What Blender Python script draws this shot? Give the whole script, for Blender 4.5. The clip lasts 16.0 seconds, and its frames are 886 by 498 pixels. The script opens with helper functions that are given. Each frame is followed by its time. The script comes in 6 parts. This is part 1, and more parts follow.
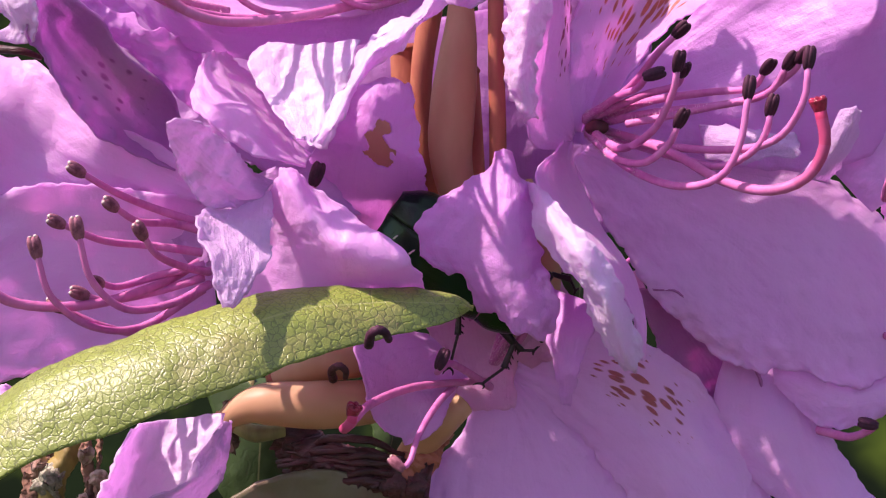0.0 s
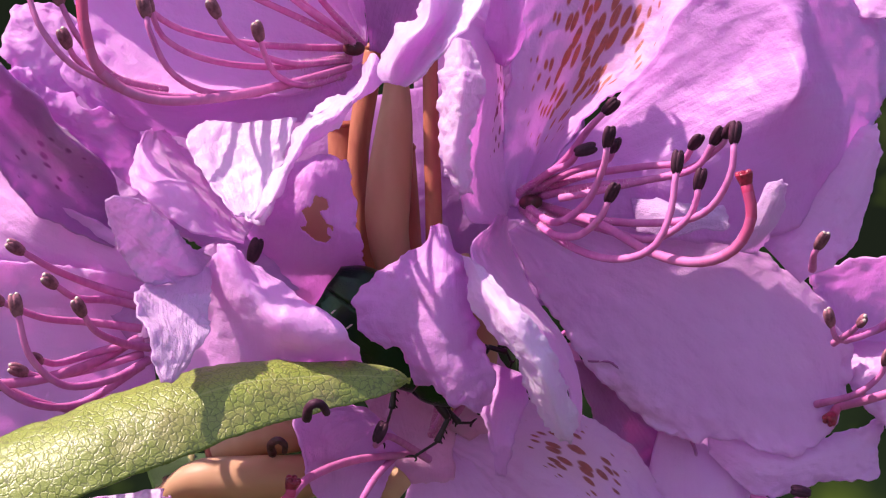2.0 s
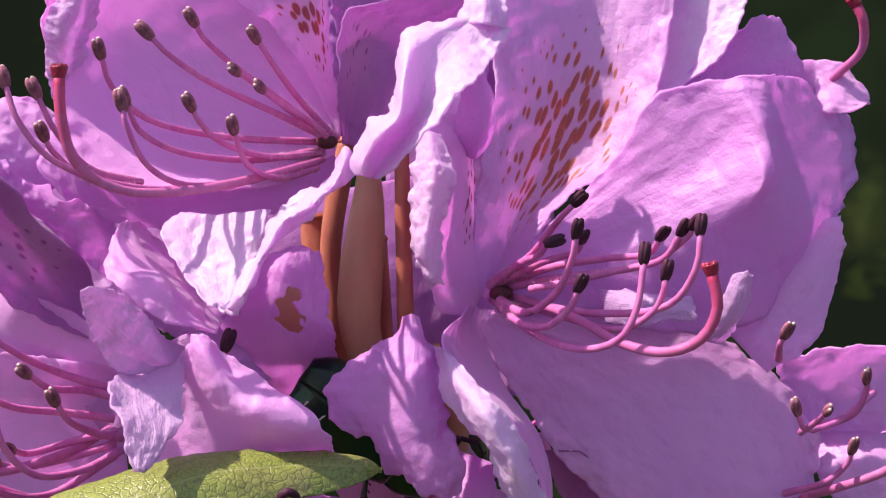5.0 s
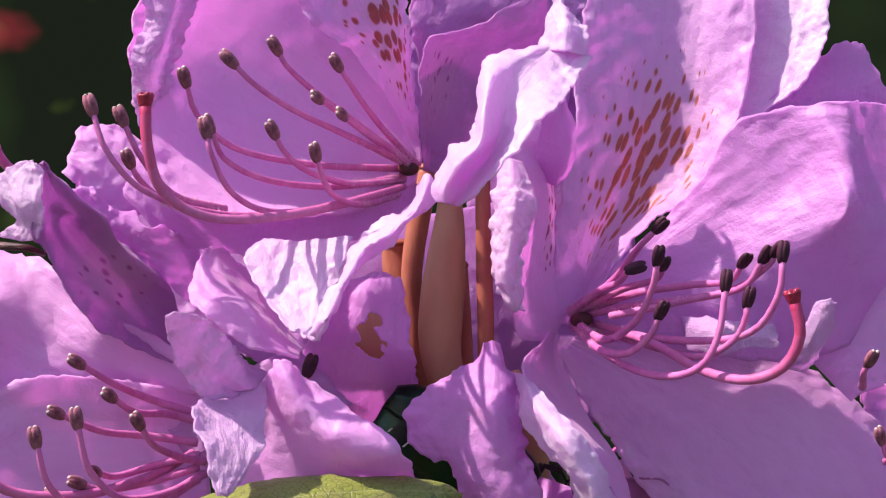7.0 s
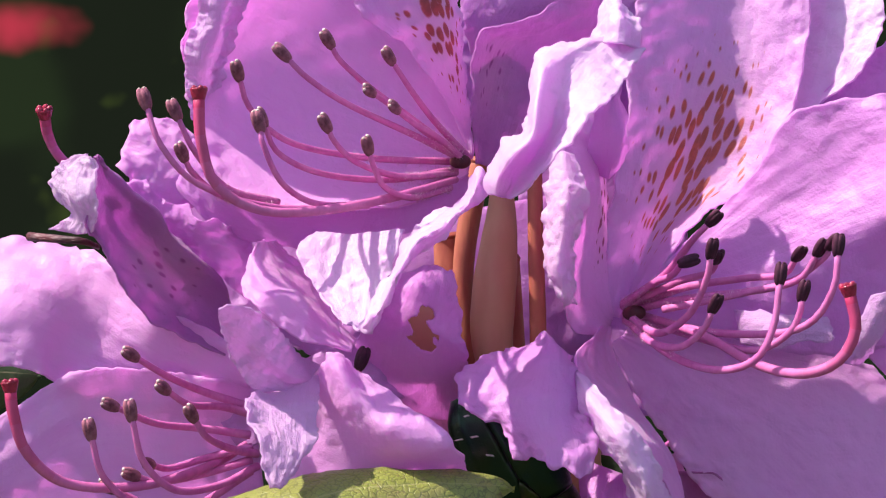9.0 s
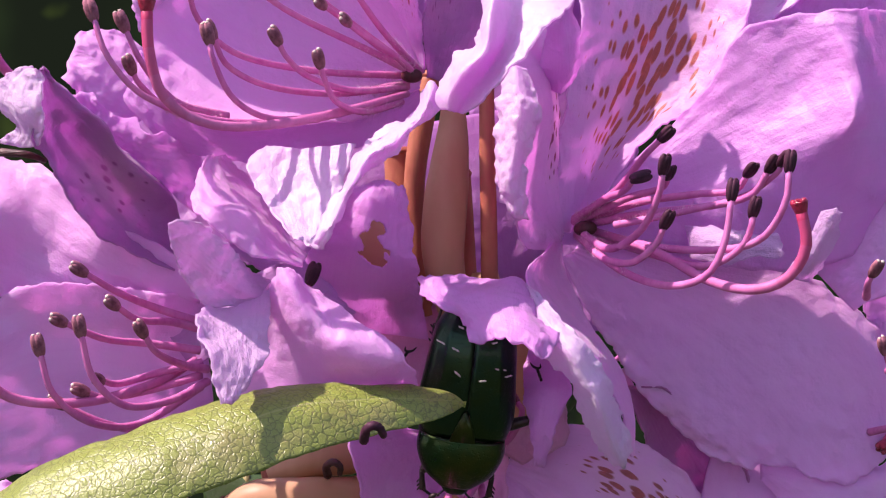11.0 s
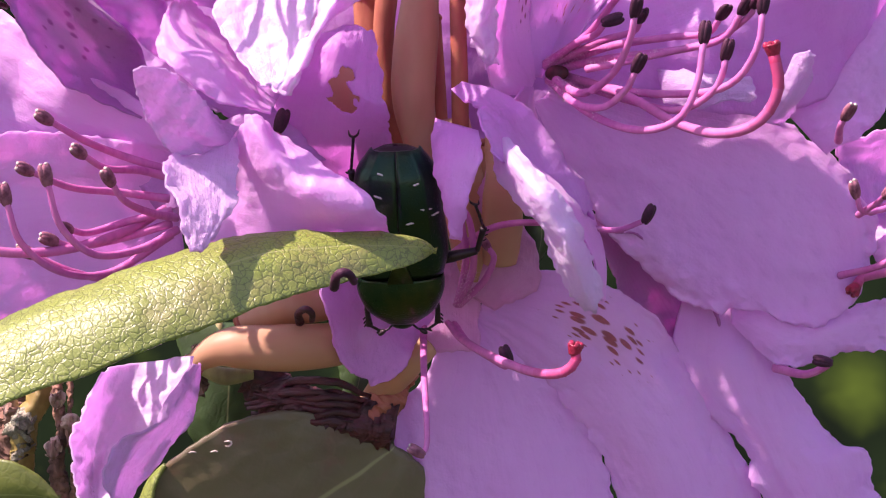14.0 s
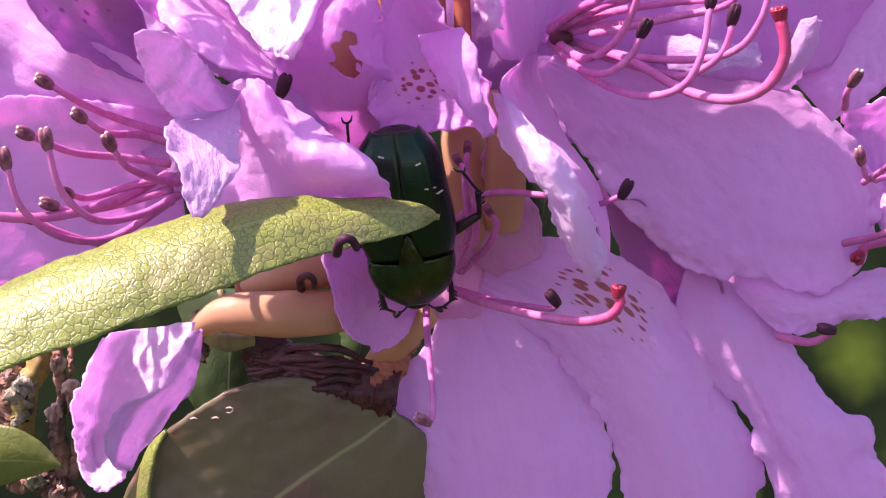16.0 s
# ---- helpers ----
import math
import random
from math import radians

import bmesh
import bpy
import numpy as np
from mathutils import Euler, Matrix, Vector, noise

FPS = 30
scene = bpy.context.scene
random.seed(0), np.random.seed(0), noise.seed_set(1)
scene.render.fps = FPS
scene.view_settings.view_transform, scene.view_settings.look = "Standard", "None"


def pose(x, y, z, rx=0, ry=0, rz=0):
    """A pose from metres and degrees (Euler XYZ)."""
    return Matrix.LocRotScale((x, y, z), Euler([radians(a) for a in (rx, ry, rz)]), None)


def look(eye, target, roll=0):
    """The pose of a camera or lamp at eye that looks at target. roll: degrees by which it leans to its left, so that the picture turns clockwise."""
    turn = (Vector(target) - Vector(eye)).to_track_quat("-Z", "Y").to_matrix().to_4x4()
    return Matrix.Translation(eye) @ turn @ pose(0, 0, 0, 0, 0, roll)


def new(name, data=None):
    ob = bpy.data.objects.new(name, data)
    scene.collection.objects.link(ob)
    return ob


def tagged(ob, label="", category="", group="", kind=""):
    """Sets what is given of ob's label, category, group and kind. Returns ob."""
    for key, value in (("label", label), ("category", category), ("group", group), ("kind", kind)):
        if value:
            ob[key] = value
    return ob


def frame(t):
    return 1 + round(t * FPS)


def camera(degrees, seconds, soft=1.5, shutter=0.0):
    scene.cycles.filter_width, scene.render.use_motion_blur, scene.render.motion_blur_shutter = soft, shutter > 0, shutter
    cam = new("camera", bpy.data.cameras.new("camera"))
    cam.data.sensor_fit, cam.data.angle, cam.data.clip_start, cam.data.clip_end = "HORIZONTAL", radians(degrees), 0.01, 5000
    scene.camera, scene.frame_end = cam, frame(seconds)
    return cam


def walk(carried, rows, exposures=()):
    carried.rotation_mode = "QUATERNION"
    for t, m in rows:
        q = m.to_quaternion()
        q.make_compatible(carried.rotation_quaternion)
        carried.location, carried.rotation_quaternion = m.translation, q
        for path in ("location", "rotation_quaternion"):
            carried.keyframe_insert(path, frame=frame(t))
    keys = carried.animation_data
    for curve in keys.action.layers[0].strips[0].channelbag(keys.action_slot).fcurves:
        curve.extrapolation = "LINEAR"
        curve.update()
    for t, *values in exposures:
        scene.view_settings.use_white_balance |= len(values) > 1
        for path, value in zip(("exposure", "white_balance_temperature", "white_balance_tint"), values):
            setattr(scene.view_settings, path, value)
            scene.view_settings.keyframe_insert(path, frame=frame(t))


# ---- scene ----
cam = camera(30, 16.0, soft=1.2)
walk(cam, [
    (0, pose(-0.00035, -0.16410, 0.00001, 83.366, 0, 0.026) @ pose(0, 0, 0, 0, 0, 0.176)),
    (0.5, pose(-0.00038, -0.16370, -0.00003, 83.540, 0, 0.154) @ pose(0, 0, 0, 0, 0, 0.268)),
    (1, pose(-0.00021, -0.16433, 0.00002, 84.078, 0, -0.331) @ pose(0, 0, 0, 0, 0, 0.152)),
    (1.5, pose(-0.00000, -0.16518, 0.00004, 84.726, 0, -1.349) @ pose(0, 0, 0, 0, 0, -0.187)),
    (2, pose(0.00029, -0.16652, 0.00005, 85.995, 0, -1.945) @ pose(0, 0, 0, 0, 0, -0.140)),
    (2.5, pose(0.00043, -0.16634, -0.00002, 86.660, 0, -2.722) @ pose(0, 0, 0, 0, 0, -0.168)),
    (3, pose(0.00040, -0.16700, -0.00014, 88.039, 0, -2.552) @ pose(0, 0, 0, 0, 0, -0.127)),
    (3.5, pose(0.00058, -0.16769, -0.00004, 89.196, 0, -2.656) @ pose(0, 0, 0, 0, 0, -0.139)),
    (4, pose(0.00053, -0.16819, 0.00001, 89.543, 0, -2.667) @ pose(0, 0, 0, 0, 0, -0.149)),
    (4.2, pose(0.00027, -0.16834, -0.00003, 89.366, 0, -2.987) @ pose(0, 0, 0, 0, 0, -0.114)),
    (6.3, pose(0.00039, -0.16883, 0.00021, 89.110, 0, -1.618) @ pose(0, 0, 0, 0, 0, -0.037)),
    (6.5, pose(0.00035, -0.16882, 0.00016, 89.383, 0, -1.132) @ pose(0, 0, 0, 0, 0, -0.061)),
    (7, pose(0.00022, -0.16932, 0.00019, 90.043, 0, -0.139) @ pose(0, 0, 0, 0, 0, 0.006)),
    (7.5, pose(-0.00001, -0.16913, 0.00022, 90.304, 0, 0.580) @ pose(0, 0, 0, 0, 0, 0.119)),
    (8, pose(-0.00014, -0.16941, 0.00016, 90.325, 0, 1.539) @ pose(0, 0, 0, 0, 0, 0.222)),
    (8.2, pose(-0.00014, -0.16934, 0.00015, 90.142, 0, 1.740) @ pose(0, 0, 0, 0, 0, 0.141)),
    (10.3, pose(-0.00012, -0.16852, -0.00001, 89.489, 0, 0.616) @ pose(0, 0, 0, 0, 0, 0.175)),
    (10.5, pose(-0.00043, -0.16815, -0.00024, 88.838, 0, 0.364) @ pose(0, 0, 0, 0, 0, 0.346)),
    (11, pose(-0.00071, -0.16834, 0.00026, 86.835, 0, -0.332) @ pose(0, 0, 0, 0, 0, 0.198)),
    (11.5, pose(-0.00020, -0.16789, 0.00027, 84.649, 0, -0.578) @ pose(0, 0, 0, 0, 0, 0.247)),
    (12, pose(-0.00002, -0.16672, 0.00019, 82.430, 0, -0.946) @ pose(0, 0, 0, 0, 0, 0.208)),
    (12.5, pose(-0.00028, -0.16659, -0.00028, 81.393, 0, -1.121) @ pose(0, 0, 0, 0, 0, 0.133)),
    (13, pose(-0.00067, -0.16679, -0.00014, 81.511, 0, -0.689) @ pose(0, 0, 0, 0, 0, 0.181)),
    (13.5, pose(0.00026, -0.16712, -0.00012, 81.686, 0, -1.428) @ pose(0, 0, 0, 0, 0, -0.022)),
    (14, pose(-0.00004, -0.16735, -0.00010, 81.603, 0, -1.134) @ pose(0, 0, 0, 0, 0, -0.118)),
    (14.5, pose(0.00018, -0.16695, -0.00022, 80.858, 0, -1.523) @ pose(0, 0, 0, 0, 0, -0.083)),
    (15, pose(0.00018, -0.16698, -0.00003, 80.615, 0, -1.501) @ pose(0, 0, 0, 0, 0, -0.041)),
    (15.5, pose(0.00007, -0.16688, -0.00026, 80.512, 0, -1.747) @ pose(0, 0, 0, 0, 0, -0.057)),
    (16, pose(-0.00045, -0.16637, -0.00031, 80.457, 0, -1.181) @ pose(0, 0, 0, 0, 0, 0.066)),
], exposures=((0.0, 0.76, 7100, 34), (2.0, 0.75, 7100, 32), (3.5, 0.65, 7000, 29), (6.3, 0.61, 7000, 28), (8.2, 0.69, 7000, 29), (11.0, 0.72, 7000, 33), (12.5, 0.98, 7000, 39), (14.5, 1.02, 7000, 40), (16.0, 1.17, 7000, 43)))

# ---- light ----
SUN = Vector((-0.57, -0.13, 0.81)).normalized()
world = bpy.data.worlds.new("world")
world.use_nodes = True
scene.world = world
sky = world.node_tree.nodes.new("ShaderNodeTexSky")
sky.sky_type, sky.sun_disc = "NISHITA", False
sky.sun_elevation = math.asin(SUN.z)
sky.sun_rotation = math.atan2(SUN.x, SUN.y)
back = world.node_tree.nodes["Background"]
world.node_tree.links.new(sky.outputs[0], back.inputs[0])
back.inputs[1].default_value = 0.15
lamp = bpy.data.lights.new("sun", "SUN")
lamp.energy, lamp.angle, lamp.color = 5.0, radians(0.6), (1.0, 0.95, 0.88)
sun = new("sun", lamp)
sun.matrix_world = look(SUN, (0, 0, 0))

MM = 0.001


# ---- materials ----
def shader(name):
    m = bpy.data.materials.new(name)
    m.use_nodes = True
    t = m.node_tree
    t.nodes.clear()
    out = t.nodes.new("ShaderNodeOutputMaterial")
    return m, t, out


def node(t, kind, **given):
    n = t.nodes.new("ShaderNode" + kind)
    for key, value in given.items():
        if key in ("operation", "data_type", "feature", "blend_type", "noise_dimensions", "interpolation_type", "wave_type", "bands_direction", "distance"):
            if key == "operation":
                n.operation = value
            elif key == "data_type":
                n.data_type = value
            elif key == "feature":
                n.feature = value
            elif key == "blend_type":
                n.blend_type = value
            elif key == "interpolation_type":
                n.interpolation_type = value
            elif key == "noise_dimensions":
                n.noise_dimensions = value
            elif key == "bands_direction":
                n.bands_direction = value
    return n


def put(t, value, socket):
    if isinstance(value, (int, float)):
        socket.default_value = value
    elif isinstance(value, tuple):
        socket.default_value = (*value, 1.0) if len(value) == 3 and socket.type == "RGBA" else value
    else:
        t.links.new(value, socket)


def maths(t, op, a, b=0.0, c=0.0, clamp=False):
    n = node(t, "Math", operation=op)
    n.use_clamp = clamp
    for value, socket in zip((a, b, c), n.inputs):
        put(t, value, socket)
    return n.outputs[0]


def mixed(t, factor, a, b, kind="MIX"):
    n = t.nodes.new("ShaderNodeMix")
    n.data_type, n.blend_type = "RGBA", kind
    put(t, factor, n.inputs[0])
    put(t, a, n.inputs[6])
    put(t, b, n.inputs[7])
    return n.outputs[2]


def grain(t, place, scale, detail=3.0, rough=0.55, stretch=None):
    if stretch:
        m = t.nodes.new("ShaderNodeMapping")
        m.inputs["Scale"].default_value = stretch
        t.links.new(place, m.inputs[0])
        place = m.outputs[0]
    n = t.nodes.new("ShaderNodeTexNoise")
    n.inputs["Scale"].default_value, n.inputs["Detail"].default_value, n.inputs["Roughness"].default_value = scale, detail, rough
    t.links.new(place, n.inputs["Vector"])
    return n.outputs["Fac"]


def ramp(t, value, low, high, a=0.0, b=1.0):
    n = t.nodes.new("ShaderNodeMapRange")
    n.interpolation_type = "SMOOTHSTEP"
    for i, v in ((1, low), (2, high), (3, a), (4, b)):
        n.inputs[i].default_value = v
    put(t, value, n.inputs[0])
    return n.outputs[0]


def bumped(t, height, depth_mm, strength=1.0, after=None):
    n = t.nodes.new("ShaderNodeBump")
    n.inputs["Strength"].default_value = strength
    n.inputs["Distance"].default_value = depth_mm * MM
    put(t, height, n.inputs["Height"])
    if after:
        t.links.new(after, n.inputs["Normal"])
    return n.outputs[0]


def principled(t, colour, rough, normal=None, metal=0.0, gloss=0.5, coat=0.0, sheen=0.0):
    p = t.nodes.new("ShaderNodeBsdfPrincipled")
    put(t, colour, p.inputs["Base Color"])
    put(t, rough, p.inputs["Roughness"])
    p.inputs["Metallic"].default_value = metal
    p.inputs["Specular IOR Level"].default_value = gloss
    p.inputs["Coat Weight"].default_value = coat
    p.inputs["Sheen Weight"].default_value = sheen
    p.inputs["Sheen Roughness"].default_value = 0.4
    if normal:
        t.links.new(normal, p.inputs["Normal"])
    return p.outputs[0]


def leafy(t, colour, through_colour, share, rough, normal, gloss=0.4, sheen=0.0):
    """A thin living sheet: gloss and diffuse light on the lit side, some light through it."""
    tr = t.nodes.new("ShaderNodeBsdfTranslucent")
    put(t, through_colour, tr.inputs[0])
    if normal:
        t.links.new(normal, tr.inputs["Normal"])
    mix = t.nodes.new("ShaderNodeMixShader")
    mix.inputs[0].default_value = share
    t.links.new(principled(t, colour, rough, normal, gloss=gloss, sheen=sheen), mix.inputs[1])
    t.links.new(tr.outputs[0], mix.inputs[2])
    return mix.outputs[0]


def petal_material(name, pale, deep, through_colour, spots=None, relief=1.0, fleck=(0.30, 0.065, 0.03), dot_size=0.46):
    m, t, out = shader(name)
    uv = t.nodes.new("ShaderNodeUVMap").outputs[0]
    place = t.nodes.new("ShaderNodeTexCoord").outputs["Object"]
    part_uv = t.nodes.new("ShaderNodeSeparateXYZ")
    t.links.new(uv, part_uv.inputs[0])
    u, v = part_uv.outputs[0], part_uv.outputs[1]
    veins = grain(t, uv, 1.0, 3.0, 0.6, (34, 2.2, 1))
    blotch = grain(t, place, 160, 3.0)
    fine = grain(t, place, 1500, 4.0, 0.65)
    rib = maths(t, "ABSOLUTE", maths(t, "SUBTRACT", u, 0.5))
    colour = mixed(t, ramp(t, v, 0.0, 0.45, 0.5, 0.0), pale, deep)
    colour = mixed(t, ramp(t, veins, 0.45, 0.75, 0.0, 0.40), colour, deep)
    colour = mixed(t, ramp(t, blotch, 0.35, 0.75, 0.0, 0.35), colour, mixed(t, 0.5, pale, (0.86, 0.70, 0.93)))
    colour = mixed(t, ramp(t, fine, 0.55, 0.8, 0.0, 0.18), colour, deep)
    seen = through_colour
    if spots:
        cu, cv, ru, rv, nu, nv = spots
        bend = grain(t, uv, 5.0, 2.0)
        wob = t.nodes.new("ShaderNodeCombineXYZ")
        put(t, maths(t, "MULTIPLY_ADD", bend, 0.9, maths(t, "MULTIPLY", u, nu)), wob.inputs[0])
        put(t, maths(t, "MULTIPLY_ADD", bend, 0.6, maths(t, "MULTIPLY", v, nv)), wob.inputs[1])
        cell = t.nodes.new("ShaderNodeTexVoronoi")
        cell.voronoi_dimensions = "2D"
        cell.inputs["Scale"].default_value = 1.0
        cell.inputs["Randomness"].default_value = 0.88
        t.links.new(wob.outputs[0], cell.inputs["Vector"])
        du = maths(t, "DIVIDE", maths(t, "SUBTRACT", u, cu), ru)
        dv = maths(t, "DIVIDE", maths(t, "SUBTRACT", v, cv), rv)
        far = maths(t, "SQRT", maths(t, "ADD", maths(t, "MULTIPLY", du, du), maths(t, "MULTIPLY", dv, dv)))
        size = ramp(t, far, 0.15, 1.05, dot_size, 0.0)
        dot = maths(t, "SUBTRACT", size, cell.outputs["Distance"])
        spot = ramp(t, dot, -0.05, 0.11)
        fleck = mixed(t, ramp(t, grain(t, place, 900, 2.0), 0.4, 0.7, 0.0, 0.45), fleck, tuple(min(1.0, c * 1.7) for c in fleck))
        halo = ramp(t, far, 0.1, 1.1, 0.42, 0.0)
        colour = mixed(t, halo, colour, (0.86, 0.52, 0.58))
        colour = mixed(t, maths(t, "MULTIPLY", spot, 0.92), colour, fleck)
        seen = mixed(t, maths(t, "MULTIPLY", spot, 0.85), through_colour, fleck)
    thin = grain(t, uv, 1.0, 2.0, 0.5, (110, 3.0, 1))
    colour = mixed(t, ramp(t, thin, 0.55, 0.72, 0.0, 0.22), colour, deep)
    wave = maths(t, "ADD", maths(t, "MULTIPLY", veins, 0.45), maths(t, "MULTIPLY", fine, 0.6))
    normal = bumped(t, wave, 0.24 * relief, 0.7)
    normal = bumped(t, grain(t, place, 420, 4.0, 0.55), 0.58 * relief, 0.6, normal)
    t.links.new(leafy(t, colour, seen, 0.58, 0.40, normal, 0.5, 0.3), out.inputs[0])
    return m


def stalk_material(name, a, b, rough=0.5, share=0.0, scale=700, relief=0.15, streak=(1, 1, 0.25), gloss=0.4):
    m, t, out = shader(name)
    place = t.nodes.new("ShaderNodeTexCoord").outputs["Object"]
    long = grain(t, place, scale, 4.0, 0.6, streak)
    wide = grain(t, place, scale * 0.2, 2.0)
    colour = mixed(t, ramp(t, long, 0.35, 0.7), a, b)
    colour = mixed(t, ramp(t, wide, 0.4, 0.7, 0.0, 0.5), colour, b)
    normal = bumped(t, long, relief, 0.8)
    if share:
        t.links.new(leafy(t, colour, b, share, rough, normal), out.inputs[0])
    else:
        t.links.new(principled(t, colour, rough, normal, gloss=gloss), out.inputs[0])
    return m


def leaf_material(name, face, dark, vein, cells, rough=0.38, relief=0.35, share=0.12, blotch=None, gloss=0.5, mesh=0.8):
    m, t, out = shader(name)
    uv = t.nodes.new("ShaderNodeUVMap").outputs[0]
    place = t.nodes.new("ShaderNodeTexCoord").outputs["Object"]
    part_uv = t.nodes.new("ShaderNodeSeparateXYZ")
    t.links.new(uv, part_uv.inputs[0])
    warp = t.nodes.new("ShaderNodeVectorMath")
    warp.operation = "MULTIPLY_ADD"
    noisy = t.nodes.new("ShaderNodeTexNoise")
    noisy.inputs["Scale"].default_value = cells * 0.9
    t.links.new(place, noisy.inputs["Vector"])
    t.links.new(noisy.outputs["Color"], warp.inputs[0])
    warp.inputs[1].default_value = (0.0006, 0.0006, 0.0006)
    t.links.new(place, warp.inputs[2])
    heights = []
    for scale in (cells * 0.9, cells * 2.2):
        cell = t.nodes.new("ShaderNodeTexVoronoi")
        cell.feature = "DISTANCE_TO_EDGE"
        cell.inputs["Scale"].default_value = scale
        t.links.new(warp.outputs[0], cell.inputs["Vector"])
        heights.append(cell.outputs["Distance"])
    coarse = ramp(t, heights[0], 0.0, 0.17)
    small = ramp(t, heights[1], 0.0, 0.42)
    fine = grain(t, place, 2600, 3.0)
    patch = grain(t, place, 70, 3.0)
    colour = mixed(t, ramp(t, patch, 0.35, 0.7), face, dark)
    if blotch:
        colour = mixed(t, ramp(t, grain(t, place, 110, 4.0, 0.6), 0.5, 0.68), colour, blotch)
    colour = mixed(t, ramp(t, coarse, 0.02, 0.30, mesh, 0.0), colour, vein)
    colour = mixed(t, ramp(t, small, 0.0, 0.3, mesh * 0.3, 0.0), colour, vein)
    rib = maths(t, "ABSOLUTE", maths(t, "SUBTRACT", part_uv.outputs[0], 0.5))
    colour = mixed(t, ramp(t, rib, 0.004, 0.016, 0.7, 0.0), colour, mixed(t, 0.6, face, (0.35, 0.36, 0.16)))
    normal = bumped(t, maths(t, "ADD", maths(t, "MULTIPLY", coarse, 0.8), maths(t, "MULTIPLY", small, 0.35)), relief, 0.85)
    normal = bumped(t, fine, 0.06, 0.5, normal)
    shine = maths(t, "MULTIPLY_ADD", fine, 0.15, rough - 0.07)
    t.links.new(leafy(t, colour, face, share, shine, normal, gloss), out.inputs[0])
    return m


PALE, DEEP, GLOW = (0.82, 0.42, 0.83), (0.69, 0.25, 0.69), (0.86, 0.43, 0.84)
petal_plain = petal_material("petal_mauve", PALE, DEEP, GLOW)
# Paler copy for sunlit crinkled margins: sunlight is put into the colour.
petal_crinkled_lit = petal_material("petal_crinkled_lit", (0.86, 0.62, 0.90), (0.74, 0.41, 0.80), (0.76, 0.43, 0.77), relief=1.7)
# Near-white copy for lips that face the sun; brightness is in the colour.
petal_lip_lit = petal_material("petal_sunlit_lip", (0.94, 0.83, 0.96), (0.84, 0.62, 0.89), (0.87, 0.50, 0.87), relief=1.2)
# Deep pink, darkened further: shade in the gaps is put into this tone.
petal_deep_shade = petal_material("petal_deep_pink_shade", (0.68, 0.34, 0.72), (0.52, 0.17, 0.52), (0.68, 0.28, 0.68))
# Magenta throat colour, deepened to stand for the hollow's shade.
petal_throat_shade = petal_material("petal_throat_shade_magenta", (0.64, 0.29, 0.58), (0.55, 0.12, 0.40), (0.62, 0.18, 0.50))
petal_rose = petal_material("petal_rose_base", (0.80, 0.45, 0.70), (0.68, 0.24, 0.50), (0.88, 0.40, 0.68), relief=1.4)
petal_lilac = petal_material("petal_lilac", (0.91, 0.55, 0.89), (0.81, 0.38, 0.80), (0.93, 0.48, 0.88), relief=0.8)
petal_spot_main = petal_material("petal_orange_flecked", (0.84, 0.55, 0.85), (0.74, 0.36, 0.74), GLOW, spots=(0.50, 0.44, 0.52, 0.38, 19, 13), fleck=(0.52, 0.11, 0.045), dot_size=0.46)
petal_spot_red = petal_material("petal_red_flecked", (0.78, 0.48, 0.80), DEEP, GLOW, spots=(0.55, 0.60, 0.50, 0.45, 10, 13), fleck=(0.42, 0.06, 0.05))
petal_spot_low = petal_material("petal_low_flecked", (0.92, 0.57, 0.90), (0.83, 0.41, 0.81), (0.94, 0.50, 0.88), spots=(0.74, 0.31, 0.24, 0.19, 22, 17), relief=0.8, fleck=(0.42, 0.075, 0.06), dot_size=0.42)
# Darker mauve than the plain petal: shade on the folds is put into colour.
petal_dotted_shade = petal_material("petal_dotted_shade", (0.62, 0.28, 0.64), (0.50, 0.17, 0.52), (0.60, 0.24, 0.60), spots=(0.35, 0.40, 0.40, 0.26, 10, 10), fleck=(0.34, 0.09, 0.30), dot_size=0.20)
petal_maroon_dots = petal_material("petal_maroon_dotted", (0.91, 0.55, 0.89), (0.81, 0.38, 0.80), (0.93, 0.48, 0.88), spots=(0.85, 0.50, 0.30, 0.36, 9, 11), fleck=(0.30, 0.03, 0.10), dot_size=0.30)
# Greyer violet, dimmer through-light: shade on turned-over petal faces put into colour.
petal_greyed_shade = petal_material("petal_greyed_shade_violet", (0.80, 0.56, 0.84), (0.62, 0.38, 0.68), (0.66, 0.36, 0.68), relief=1.9)
petal_spot_flap = petal_material("petal_flap_flecked", PALE, DEEP, GLOW, spots=(0.4, 0.5, 0.26, 0.2, 17, 15), fleck=(0.40, 0.04, 0.07), dot_size=0.40)
filament_pink = stalk_material("filament_pink", (0.72, 0.22, 0.50), (0.58, 0.13, 0.39), 0.55, 0.22, 900, 0.10)
hair_pale = stalk_material("hair_pale_pink", (0.86, 0.55, 0.72), (0.78, 0.42, 0.62), 0.6, 0.3)
style_tones = []
for k in range(7):
    s = k / 6
    tone = tuple(p + (q - p) * s for p, q in zip((0.68, 0.18, 0.44), (0.60, 0.022, 0.10)))
    style_tones.append(stalk_material("style_pink_to_red", tone, tuple(c * 0.80 for c in tone), 0.48, 0.2, 900))
throat_dark = stalk_material("throat_dark_red", (0.14, 0.02, 0.035), (0.05, 0.008, 0.014), 0.6)
stigma_red = stalk_material("stigma_dark_red", (0.42, 0.025, 0.07), (0.16, 0.008, 0.024), 0.3, 0.0, 1500, 0.2, (1, 1, 1))
anther_dark = stalk_material("anther_dark_plum", (0.085, 0.022, 0.050), (0.030, 0.008, 0.018), 0.6, 0.0, 900, 0.05, (1, 1, 1), 0.2)
